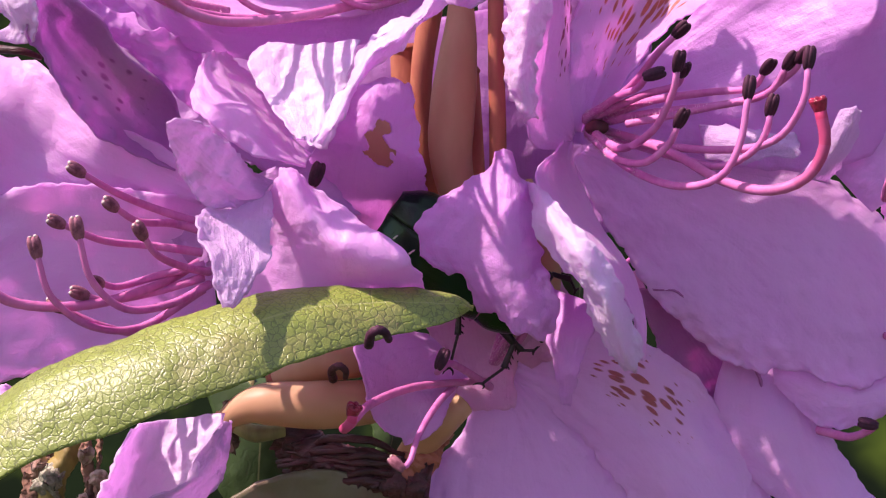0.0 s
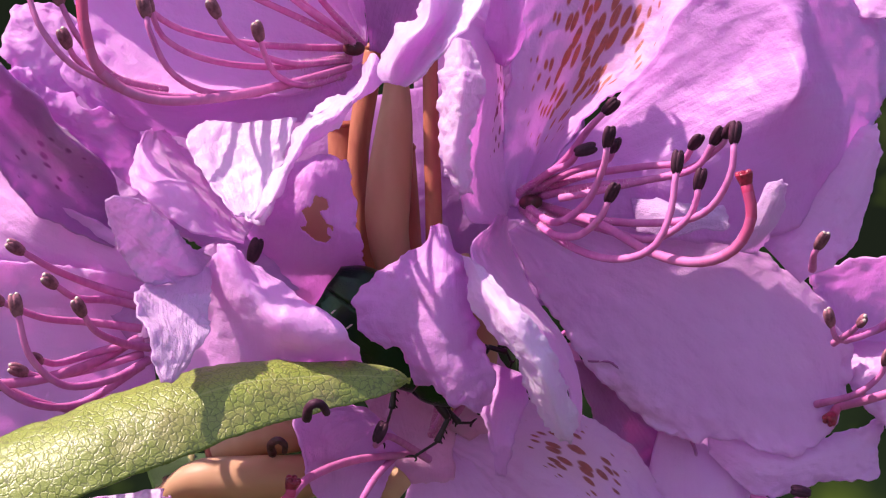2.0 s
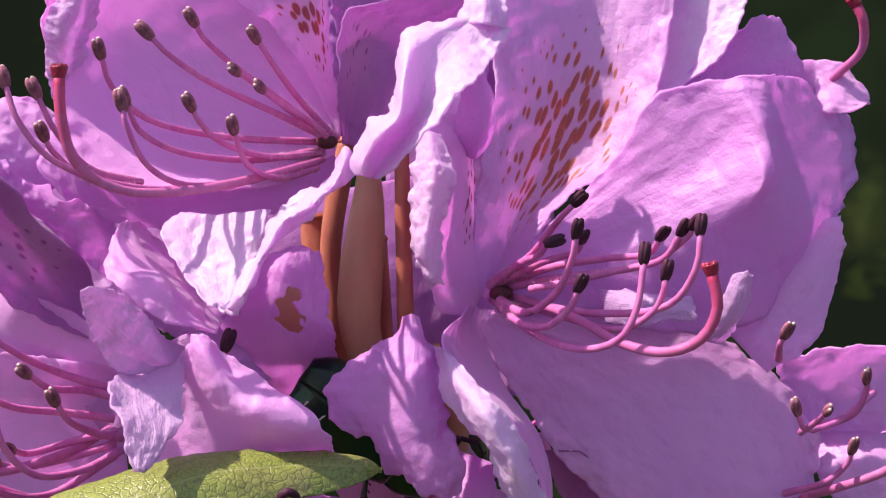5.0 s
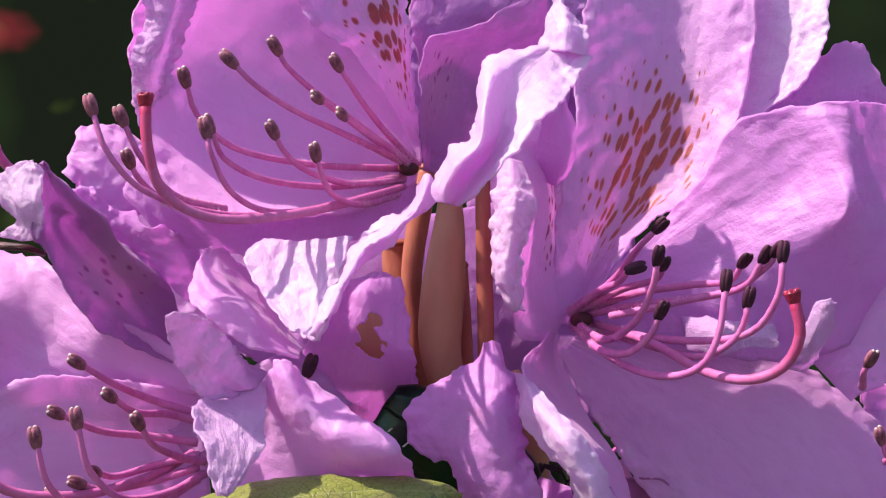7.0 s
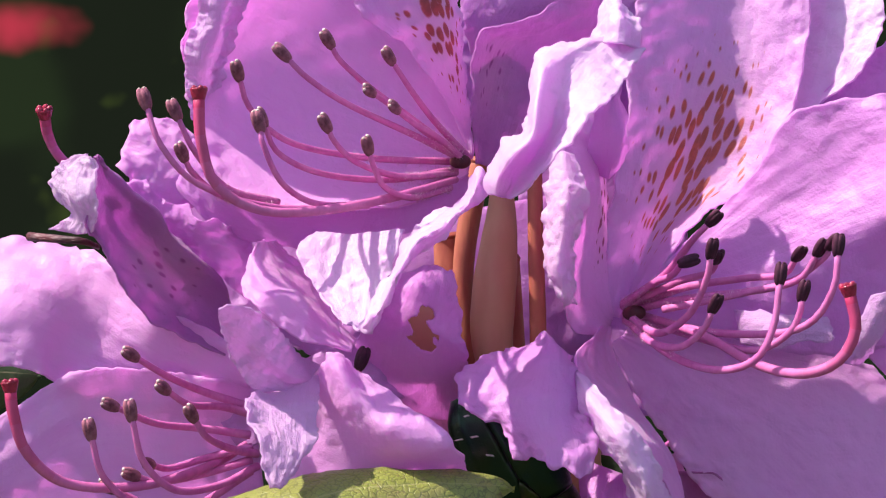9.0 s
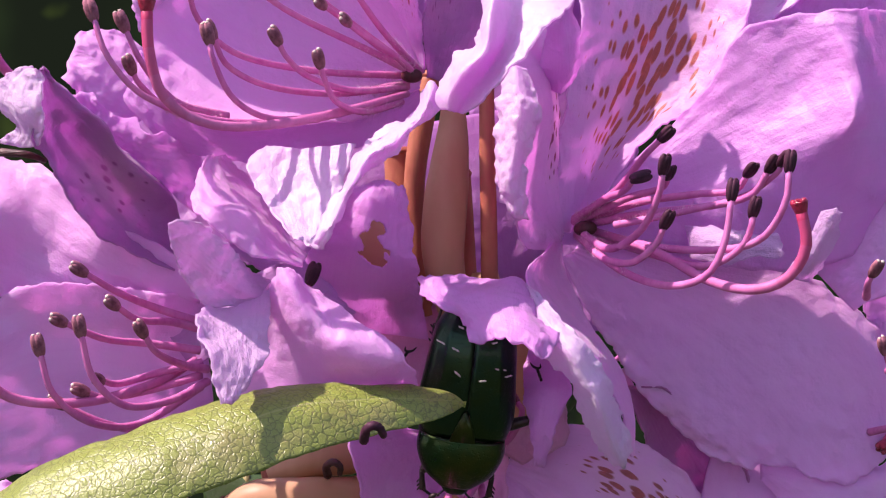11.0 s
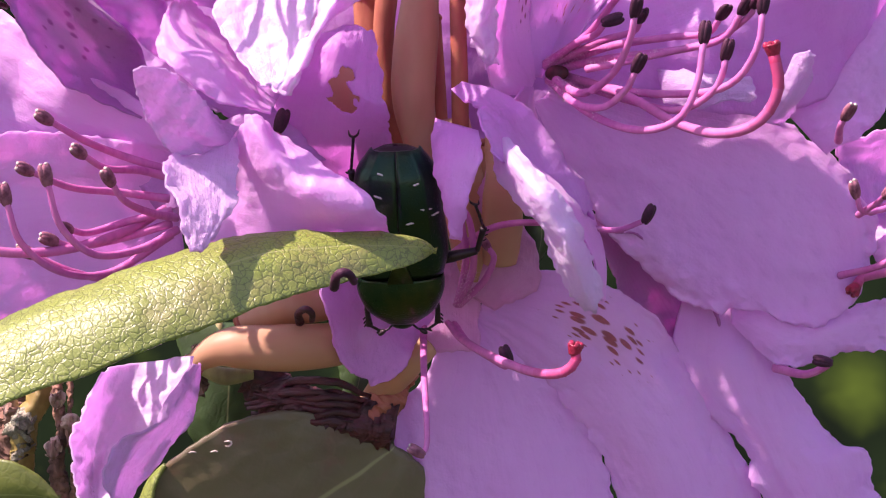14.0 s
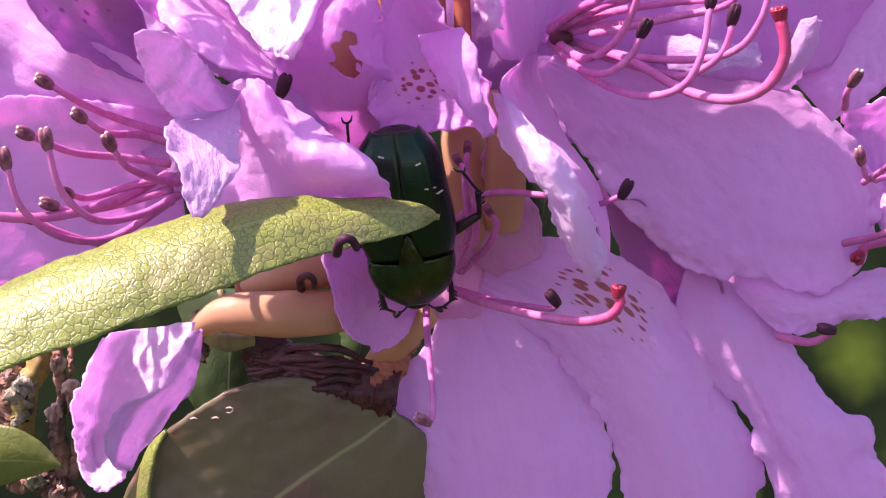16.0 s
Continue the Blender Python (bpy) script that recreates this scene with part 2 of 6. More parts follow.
anther_tan = stalk_material("anther_grey_brown", (0.37, 0.14, 0.19), (0.12, 0.035, 0.055), 0.7, 0.0, 900, 0.05, (1, 1, 1), 0.15)
pollen_pale = stalk_material("pollen_pale", (0.62, 0.52, 0.46), (0.42, 0.33, 0.30), 0.8)
pedicel_tan = stalk_material("pedicel_tan", (0.62, 0.36, 0.22), (0.50, 0.25, 0.14), 0.5, 0.3, 200, 0.06)
pedicel_rust = stalk_material("pedicel_rust", (0.46, 0.16, 0.09), (0.34, 0.085, 0.055), 0.5, 0.12, 500)
tube_peach = stalk_material("tube_peach", (0.70, 0.42, 0.25), (0.58, 0.30, 0.17), 0.45, 0.35, 120, 0.05, (0.3, 1, 1))
leaf_bright = leaf_material("leaf_net_veined", (0.245, 0.30, 0.055), (0.18, 0.22, 0.04), (0.050, 0.058, 0.02), 1450, 0.40, 0.05, blotch=(0.24, 0.24, 0.075), gloss=0.6, mesh=0.6)
leaf_dull = leaf_material("leaf_bronze_green", (0.125, 0.105, 0.05), (0.10, 0.065, 0.045), (0.15, 0.11, 0.065), 300, 0.42, 0.02, 0.05, (0.17, 0.075, 0.055), mesh=0.25)
# Green darkened to stand for shade behind the stalks and petals.
leaf_shaded = leaf_material("leaf_shaded_green", (0.045, 0.085, 0.024), (0.032, 0.062, 0.017), (0.032, 0.058, 0.017), 900, 0.4, 0.02, mesh=0.2)
leaf_olive = leaf_material("leaf_olive_green", (0.15, 0.18, 0.035), (0.10, 0.13, 0.025), (0.08, 0.10, 0.025), 900, 0.38, 0.02, mesh=0.3)
bark_brown = stalk_material("bark_brown", (0.26, 0.13, 0.085), (0.045, 0.02, 0.016), 0.8, 0.0, 500, 0.8, (1, 1, 0.4))
twig_green = stalk_material("twig_olive", (0.28, 0.25, 0.09), (0.15, 0.12, 0.05), 0.6, 0.0, 400, 0.3)
twig_olive_bright = stalk_material("twig_golden_olive", (0.36, 0.27, 0.07), (0.20, 0.14, 0.04), 0.5, 0.0, 300, 0.2)
scale_dark = stalk_material("bud_scale_dark_red", (0.105, 0.020, 0.026), (0.028, 0.007, 0.009), 0.5, 0.0, 600, 0.7, (0.35, 1, 1.6))


def beetle_shell(name, base, second, rough):
    m, t, out = shader(name)
    place = t.nodes.new("ShaderNodeTexCoord").outputs["Object"]
    pits = t.nodes.new("ShaderNodeTexVoronoi")
    pits.inputs["Scale"].default_value = 3200
    t.links.new(place, pits.inputs["Vector"])
    tone = grain(t, place, 260, 3.0)
    colour = mixed(t, ramp(t, tone, 0.35, 0.7), base, second)
    normal = bumped(t, ramp(t, pits.outputs["Distance"], 0.1, 0.4), 0.05, 0.5)
    t.links.new(principled(t, colour, maths(t, "MULTIPLY_ADD", tone, 0.15, rough), normal, metal=0.85, gloss=0.5, coat=0.15), out.inputs[0])
    return m


shell_green = beetle_shell("shell_metal_green", (0.007, 0.030, 0.017), (0.014, 0.032, 0.008), 0.25)
shell_gold = beetle_shell("shell_metal_gold_green", (0.008, 0.034, 0.010), (0.040, 0.048, 0.008), 0.22)
leg_black = beetle_shell("leg_bronze_black", (0.03, 0.022, 0.028), (0.05, 0.03, 0.03), 0.35)
mark_white = stalk_material("mark_chalk_white", (0.62, 0.60, 0.52), (0.42, 0.42, 0.36), 0.8, 0.0, 900)


# ---- mesh tools, all in millimetres ----
def curve_through(points, n):
    """n places along a smooth line through the points."""
    p = np.array(points, float)
    p = np.vstack([2 * p[0] - p[1], p, 2 * p[-1] - p[-2]])
    m = len(p) - 3
    out = []
    for s in np.linspace(0, m, n):
        i = min(int(s), m - 1)
        f = s - i
        a, b, c, d = p[i:i + 4]
        out.append(0.5 * (2 * b + (c - a) * f + (2 * a - 5 * b + 4 * c - d) * f * f + (3 * b - a - 3 * c + d) * f ** 3))
    out = np.array(out)
    return out


def even(points, n):
    fine = curve_through(points, 160)
    s = np.r_[0, np.cumsum(np.linalg.norm(np.diff(fine, axis=0), axis=1))]
    t = np.linspace(0, s[-1], n)
    return np.stack([np.interp(t, s, fine[:, k]) for k in range(3)], 1)


def mesh_of(name, verts, faces, material, uvs=None, smooth=True):
    me = bpy.data.meshes.new(name)
    me.from_pydata([tuple(v) for v in np.asarray(verts) * MM], [], faces)
    me.materials.append(material)
    if uvs is not None:
        layer = me.uv_layers.new(name="UVMap")
        index = np.empty(len(me.loops), int)
        me.loops.foreach_get("vertex_index", index)
        layer.data.foreach_set("uv", np.asarray(uvs, float)[index].ravel())
    if smooth:
        me.polygons.foreach_set("use_smooth", [True] * len(me.polygons))
    me.update()
    return me


def thing(name, at, label, category, group="", kind=""):
    ob = new(name)
    ob.empty_display_size = 0.002
    ob.location = Vector(at) * MM
    return tagged(ob, label, category, group, kind)


def base_of(parent):
    p = Vector((0, 0, 0))
    while parent:
        p += parent.location
        parent = parent.parent
    return np.array(p) / MM


def hang(name, verts, faces, material, parent, label="", uvs=None, origin=None, smooth=True):
    """Links one mesh, given in the place's millimetres, as a part of a thing; origin is the part's own turning point."""
    origin = np.array(origin, float) if origin is not None else np.asarray(verts, float).mean(0)
    ob = new(name, mesh_of(name, np.asarray(verts, float) - origin, faces, material, uvs, smooth))
    ob.parent = parent
    ob.location = Vector((origin - base_of(parent)) * MM)
    if label:
        tagged(ob, label)
    return ob


def alone(name, verts, faces, material, label, category, uvs=None, group="", kind=""):
    origin = np.asarray(verts, float).mean(0)
    ob = new(name, mesh_of(name, np.asarray(verts, float) - origin, faces, material, uvs))
    ob.location = Vector(origin * MM)
    return tagged(ob, label, category, group, kind)


def ripple(p, scale, seed=0.0):
    return noise.noise(Vector((p[0] * scale + seed * 7.1, p[1] * scale - seed * 3.7, p[2] * scale + seed * 5.3)))


def sheet(left, right, bulge=0.0, ruffle=0.0, wrinkle=0.25, thick=0.22, nu=52, nv=72, seed=1.0, ragged=0.35, hole=None, fold=0.0, tip=0.0, edges=(1, 1), mids=(), pleat=0.0):
    """A thin curved sheet between two edges that run from its base to its tip, smooth through the lines of mids on the way. bulge lifts the middle to the viewer, fold sinks a midrib,
    ruffle waves the two edges and the tip, ragged nibbles their outline, pleat crimps the two edges into fine creases, hole = (u, v, width, height) eats a hole."""
    ribs = np.array([even(r, nv) for r in (left, *mids, right)])
    a, b = ribs[0], ribs[-1]
    padded = np.concatenate([2 * ribs[:1] - ribs[1:2], ribs, 2 * ribs[-1:] - ribs[-2:-1]])
    grid = np.empty((nv, nu, 3))
    for i, s in enumerate(np.linspace(0, len(ribs) - 1, nu)):
        k = min(int(s), len(ribs) - 2)
        f = s - k
        p, q, r, w = padded[k:k + 4]
        grid[:, i] = 0.5 * (2 * q + (r - p) * f + (2 * p - 5 * q + 4 * r - w) * f * f + (3 * q - p - 3 * r + w) * f ** 3)
    vv = np.linspace(0, 1, nv)
    uu = np.linspace(0, 1, nu)

    def normals(g):
        du, dv = np.gradient(g, axis=1), np.gradient(g, axis=0)
        n = np.cross(du, dv)
        n /= np.linalg.norm(n, axis=2, keepdims=True) + 1e-9
        return n if n[:, :, 1].mean() < 0 else -n

    n = normals(grid)
    lift = bulge * 4 * uu * (1 - uu)
    lift = lift[None, :] * np.sin(np.pi * np.clip(vv, 0, 1) ** 0.8)[:, None] ** 0.6
    lift = lift - fold * np.exp(-((uu - 0.5) / 0.10) ** 2)[None, :] * np.minimum(1, 3 * (1 - vv))[:, None]
    span = np.linalg.norm(b - a, axis=1).mean()
    reach = np.linalg.norm(np.diff(a, axis=0), axis=1).sum()
    edge_l = np.exp(-uu / 0.13) * edges[0]
    edge_r = np.exp(-(1 - uu) / 0.13) * edges[1]
    edge_t = np.exp(-(1 - vv) / 0.10)
    rim_l = np.exp(-uu * span / 1.6) * edges[0]
    rim_r = np.exp(-(1 - uu) * span / 1.6) * edges[1]
    rim_t = np.exp(-(1 - vv) * np.linalg.norm(np.diff(a, axis=0), axis=1).sum() / 1.6)
    for j in range(nv):
        fade = min(1.0, vv[j] * 4)
        for i in range(nu):
            p = grid[j, i]
            e = max(edge_l[i], edge_r[i]) * fade + edge_t[j]
            if ruffle:
                lift[j, i] += ruffle * min(e, 1.2) * (1.3 * ripple(p, 0.22, seed) + 0.9 * ripple(p, 0.55, seed + 3))
                lift[j, i] += 0.55 * ruffle * min(max(rim_l[i], rim_r[i]) * fade + rim_t[j], 1.0) * ripple(p, 0.95, seed + 4)
                lift[j, i] += 0.30 * ruffle * min(max(rim_l[i], rim_r[i]) * fade + rim_t[j], 1.0) * ripple(p, 1.9, seed + 21)
            if pleat:
                side_l, side_r = np.exp(-uu[i] * span / 2.6) * edges[0], np.exp(-(1 - uu[i]) * span / 2.6) * edges[1]
                wave = 5.5 * ripple(p, 0.16, seed + 31) + 2.2 * ripple(p, 0.6, seed + 32)
                lift[j, i] += pleat * max(side_l, side_r) * fade * (math.sin(reach * vv[j] * 2 * math.pi / 1.5 + wave) + 0.6 * math.sin(reach * vv[j] * 2 * math.pi / 0.85 - 1.4 * wave))
            if wrinkle:
                lift[j, i] += 0.4 * wrinkle * min(1, span / 14) * ripple((uu[i] * 9 + 0.8 * ripple(p, 0.1, seed), vv[j] * 1.7, 0), 1.0, seed + 17)
                lift[j, i] += wrinkle * (1.1 * ripple(p, 0.13, seed + 1) + 0.45 * ripple(p, 0.5, seed + 5) + 0.2 * ripple(p, 1.3, seed + 6))
    out = grid + n * lift[:, :, None]
    if ragged:
        side = (b - a) / (np.linalg.norm(b - a, axis=1, keepdims=True) + 1e-9)
        along = np.gradient(grid, axis=0)
        along /= np.linalg.norm(along, axis=2, keepdims=True) + 1e-9
        for j in range(nv):
            fade = min(1.0, vv[j] * 4)
            for i in range(nu):
                p = grid[j, i]
                w = ripple(p, 0.5, seed + 9) + 0.8 * ripple(p, 1.2, seed + 11)
                out[j, i] += side[j] * ragged * w * (edge_r[i] - edge_l[i]) * fade
                out[j, i] += along[j, i] * (ragged * 1.2 * w + tip * (1 - abs(2 * uu[i] - 1))) * edge_t[j]
    n = normals(out)
    backside = out - n * thick
    verts = np.vstack([out.reshape(-1, 3), backside.reshape(-1, 3)])
    uvs = np.stack([np.tile(uu, nv), np.repeat(vv, nu)], 1)
    uvs = np.vstack([uvs, uvs])
    size = nu * nv
    keep = {}
    for j in range(nv - 1):
        for i in range(nu - 1):
            if hole:
                hu, hv, rw, rh = hole
                d = math.hypot((uu[i] - hu) / rw, (vv[j] - hv) / rh)
                if d + 0.8 * ripple(out[j, i], 0.6, seed + 13) < 1.0:
                    continue
            keep[j, i] = True
    faces = []
    turn = np.cross(out[1, 0] - out[0, 0], out[0, 1] - out[0, 0])
    for j, i in keep:
        q = (j * nu + i, j * nu + i + 1, (j + 1) * nu + i + 1, (j + 1) * nu + i)
        faces.append(q)
        faces.append(tuple(k + size for k in reversed(q)))
        for (dj, di), (p0, p1) in (((-1, 0), (q[0], q[1])), ((0, 1), (q[1], q[2])), ((1, 0), (q[2], q[3])), ((0, -1), (q[3], q[0]))):
            if (j + dj, i + di) not in keep:
                faces.append((p1, p0, p0 + size, p1 + size))
    return verts, faces, uvs


def petal(parent, left, right, material=None, label="", origin=None, name="petal", inner=None, **shape):
    verts, faces, uvs = sheet(left, right, **shape)
    ob = hang(name, verts, faces, material or petal_plain, parent, label, uvs, origin)
    if inner:
        ob.data.materials.append(inner)
        half = len(verts) // 2
        for p in ob.data.polygons:
            p.material_index = int(min(p.vertices) >= half)
    return ob


def tube(points, radii, sides=10, n=28, cap=True, rib=0.0, flat=1.0):
    """A round stem along a smooth line; radii are spread along it."""
    c = even(points, n)
    r = np.interp(np.linspace(0, 1, n), np.linspace(0, 1, len(radii)), radii)
    d = np.gradient(c, axis=0)
    d /= np.linalg.norm(d, axis=1, keepdims=True) + 1e-9
    up = np.array((0.31, -0.92, 0.22))
    verts = []
    for k in range(n):
        x = np.cross(d[k], up)
        x /= np.linalg.norm(x) + 1e-9
        y = np.cross(x, d[k])
        for s in range(sides):
            ang = 2 * math.pi * s / sides
            rr = r[k] * (1 + rib * math.cos(5 * ang))
            verts.append(c[k] + rr * (math.cos(ang) * x + flat * math.sin(ang) * y))
    faces = []
    for k in range(n - 1):
        for s in range(sides):
            s2 = (s + 1) % sides
            faces.append((k * sides + s, k * sides + s2, (k + 1) * sides + s2, (k + 1) * sides + s))
    if cap:
        faces.append(tuple(range(sides - 1, -1, -1)))
        faces.append(tuple((n - 1) * sides + s for s in range(sides)))
    return np.array(verts), faces


def joined(*pieces):
    verts, faces, at = [], [], 0
    for v, f in pieces:
        verts.append(np.asarray(v))
        faces += [tuple(k + at for k in q) for q in f]
        at += len(v)
    return np.vstack(verts), faces


def egg(centre, axis, length, radius, sides=10, rings=8, power=0.8, across=None, flat=1.0):
    """A blunt ellipsoid along an axis."""
    d = np.array(axis, float)
    d /= np.linalg.norm(d)
    up = np.array((0.2, -0.95, 0.1)) if across is None else np.array(across, float)
    x = np.cross(d, up)
    x /= np.linalg.norm(x)
    y = np.cross(x, d)
    verts, faces = [], []
    for k in range(rings + 1):
        th = math.pi * k / rings
        rr = radius * max(math.sin(th), 0.02) ** power
        for s in range(sides):
            ang = 2 * math.pi * s / sides
            verts.append(np.array(centre) - d * length / 2 * math.cos(th) + rr * (math.cos(ang) * x + flat * math.sin(ang) * y))
    for k in range(rings):
        for s in range(sides):
            s2 = (s + 1) % sides
            faces.append((k * sides + s, k * sides + s2, (k + 1) * sides + s2, (k + 1) * sides + s))
    return np.array(verts), faces


def stamen(parent, points, dark=True, radius=0.42, size=0.92, head=None, origin=None, name="filament", downy=False):
    """A curved filament with a two-lobed anther at its end."""
    v, f = tube(points, (radius * 1.15, radius, radius * 0.9, radius * 0.75), 9, 30)
    stem = hang(name, v, f, filament_pink, parent, "", None, origin)
    end = np.array(points[-1], float)
    d = np.array(head, float) if head else end - np.array(even(points, 30)[-4])
    d /= np.linalg.norm(d)
    side = np.cross(d, (0.3, -0.9, 0.3))
    side /= np.linalg.norm(side)
    c = end + d * 0.75 * size
    lobes = [egg(c + side * k * 0.27 * size, d + side * k * 0.06, 2.5 * size, 0.44 * size, 10, 9, 0.8) for k in (-1, 1)]
    front = np.cross(side, d)
    lobes += [egg(c + front * k * 0.16 * size, d, 2.3 * size, 0.40 * size, 8, 8, 0.8) for k in (-1, 1)]
    hang("anther", *joined(*lobes), anther_dark if dark else anther_tan, stem, "dark plum anther" if dark else "grey-brown anther")
    rims = [egg(c + d * 1.15 * size + side * k * 0.27 * size, d, 0.30 * size, 0.22 * size, 8, 4) for k in (-1, 1)]
    hang("pollen_pore", *joined(*rims), anther_dark if dark else pollen_pale, stem)
    if downy:
        line, rng, hairs = even(points, 90), random.Random(len(bpy.data.objects)), []
        for k in range(130):
            i = int(3 + 36 * rng.random() ** 1.3)
            d = line[i + 1] - line[i]
            o = np.cross(d, (rng.uniform(-1, 1), rng.uniform(-1, 1), rng.uniform(-1, 1)))
            o /= np.linalg.norm(o) + 1e-9
            w = np.cross(d, o)
            w *= 0.035 / (np.linalg.norm(w) + 1e-9)
            p = line[i] + o * radius * 0.9
            q = p + o * rng.uniform(0.25, 0.6) + d * 0.6
            e = d / np.linalg.norm(d) * 0.035
            hairs.append((np.array((p + w, p - w, p + e, q)), [(0, 1, 3), (1, 2, 3), (2, 0, 3)]))
        tagged(hang("down", *joined(*hairs), hair_pale, stem, "pale pink down on the filament's base"), kind="stuff")
    return stem


def style(parent, points, radius=0.48, origin=None):
    v, f = tube(points, (radius * 0.8, radius, radius, radius * 1.15), 10, 36)
    stem = hang("style", v, f, style_tones[0], parent, "pink style turning red at its tip", None, origin)
    for tone in style_tones[1:]:
        stem.data.materials.append(tone)
    for p in stem.data.polygons:
        row = min(p.vertices) // 10
        p.material_index = max(0, min(6, (row - 24) // 2))
    line = even(points, 36)
    end, d = line[-1], line[-1] - line[-3]
    d /= np.linalg.norm(d)
    cup = tube([end - d * 0.5, end + d * 0.1, end + d * 0.55], (radius * 1.15, radius * 1.5, radius * 1.75), 12, 8)
    x = np.cross(d, (0.2, -0.9, 0.3))
    x /= np.linalg.norm(x)
    y = np.cross(x, d)
    knobs = [egg(end + d * 0.5 + (x * math.cos(a) + y * math.sin(a)) * radius * 1.1, d, 0.7, 0.33, 7, 5) for a in (0, 1.26, 2.51, 3.77, 5.03)]
    hang("stigma", *joined(cup, *knobs), stigma_red, stem, "dark red lobed stigma")
    return stem


# ---- surroundings ----
def backdrop_material():
    m, t, out = shader("far_foliage_glow")
    place = t.nodes.new("ShaderNodeTexCoord").outputs["Object"]
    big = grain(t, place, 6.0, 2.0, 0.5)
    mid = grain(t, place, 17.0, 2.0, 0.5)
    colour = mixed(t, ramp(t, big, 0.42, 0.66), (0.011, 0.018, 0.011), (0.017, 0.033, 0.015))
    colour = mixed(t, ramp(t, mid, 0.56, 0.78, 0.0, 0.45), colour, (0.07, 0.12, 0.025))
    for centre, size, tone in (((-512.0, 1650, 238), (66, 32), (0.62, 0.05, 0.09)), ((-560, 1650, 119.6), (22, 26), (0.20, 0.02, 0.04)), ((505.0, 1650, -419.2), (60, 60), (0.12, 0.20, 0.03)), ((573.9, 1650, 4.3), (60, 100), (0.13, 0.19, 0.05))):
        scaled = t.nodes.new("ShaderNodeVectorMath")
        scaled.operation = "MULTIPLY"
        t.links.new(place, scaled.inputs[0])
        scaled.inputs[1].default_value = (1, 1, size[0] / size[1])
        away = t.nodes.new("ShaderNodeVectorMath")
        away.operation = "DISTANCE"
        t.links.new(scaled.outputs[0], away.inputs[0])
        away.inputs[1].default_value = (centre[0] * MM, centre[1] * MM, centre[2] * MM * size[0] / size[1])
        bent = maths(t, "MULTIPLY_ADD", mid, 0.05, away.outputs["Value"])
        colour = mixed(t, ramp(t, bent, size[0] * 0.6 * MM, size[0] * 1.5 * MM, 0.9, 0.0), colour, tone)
    # the wall emits its painted colours in place of lit foliage
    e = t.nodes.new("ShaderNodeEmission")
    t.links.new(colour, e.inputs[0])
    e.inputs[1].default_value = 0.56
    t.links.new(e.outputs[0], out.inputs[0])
    return m


def soil_material():
    m, t, out = shader("ground_green")
    place = t.nodes.new("ShaderNodeTexCoord").outputs["Object"]
    colour = mixed(t, ramp(t, grain(t, place, 9, 5.0), 0.35, 0.7), (0.025, 0.055, 0.012), (0.04, 0.04, 0.018))
    t.links.new(principled(t, colour, 0.9, bumped(t, grain(t, place, 30, 5.0), 30)), out.inputs[0])
    return m


def flat_grid(size, n, z=0.0, rough=0.0):
    xs = np.linspace(-size, size, n)
    verts = [(x, y, z + rough * ripple((x, y, 0), 0.004)) for y in xs for x in xs]
    faces = [(j * n + i, j * n + i + 1, (j + 1) * n + i + 1, (j + 1) * n + i) for j in range(n - 1) for i in range(n - 1)]
    return verts, faces


ground = new("ground", mesh_of("ground", *flat_grid(400000, 41, -900), soil_material()))
tagged(ground, "dark green lawn and soil under the shrub", "ground", kind="structure")

# a curved wall behind the flowers, painted and glowing as far shrubs
bv, bf = [], []
for k in range(33):
    ang = radians(-75 + 150 * k / 32)
    for z in np.linspace(-900, 700, 17):
        bv.append((1700 * math.sin(ang), 1700 * math.cos(ang), z))
for k in range(32):
    for j in range(16):
        bf.append((k * 17 + j, k * 17 + j + 1, (k + 1) * 17 + j + 1, (k + 1) * 17 + j))
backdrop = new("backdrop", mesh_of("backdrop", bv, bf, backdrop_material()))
tagged(backdrop, "glowing wall painted as dark green foliage out of focus", "backdrop", kind="structure")


# ---- flower on the sunny side: big orange-flecked bloom ----
big = thing("rhododendron_flower", (14.5, 14, -7.8), "open mauve rhododendron flower with orange flecks and crinkled petals", "flower", "flowers of the cluster")
petal(big, [(13.1, 12, -7.9), (12.8, 12, -0.8), (13.5, 12.5, 5.4), (15, 13, 12.3), (15.6, 13.5, 19.1), (16.3, 14, 26), (17.4, 15, 33.1)],
      [(15.1, 12, -7.9), (19.5, 12, -1.4), (24.2, 12, 4.5), (28.9, 12.5, 5.9), (31.8, 13, 11.6), (34.5, 14, 19.2), (35.7, 15, 32.6)],
      petal_spot_main, ruffle=0.7, wrinkle=0.3, seed=1, nu=90, nv=110, ragged=0.25,
      mids=[[(13.8, 13, -7.9), (15.3, 13.5, -0.8), (17.9, 14.5, 6.1), (20.2, 15.5, 13.1), (21.6, 16.5, 20.1), (23, 17.5, 26.6), (23.9, 19, 34.2)],
            [(14.4, 14, -8), (17.3, 15, -0.8), (21.2, 16, 6.1), (24.2, 17, 12.9), (26.9, 18, 20), (28.4, 19, 26.8), (29.2, 20, 34.4)],
            [(14.8, 13, -7.9), (18.8, 14, -0.8), (23.9, 15, 5.2), (27.9, 16, 10.3), (30.5, 16.5, 16.9), (31.9, 17, 25.9), (32.7, 18, 33.7)]])
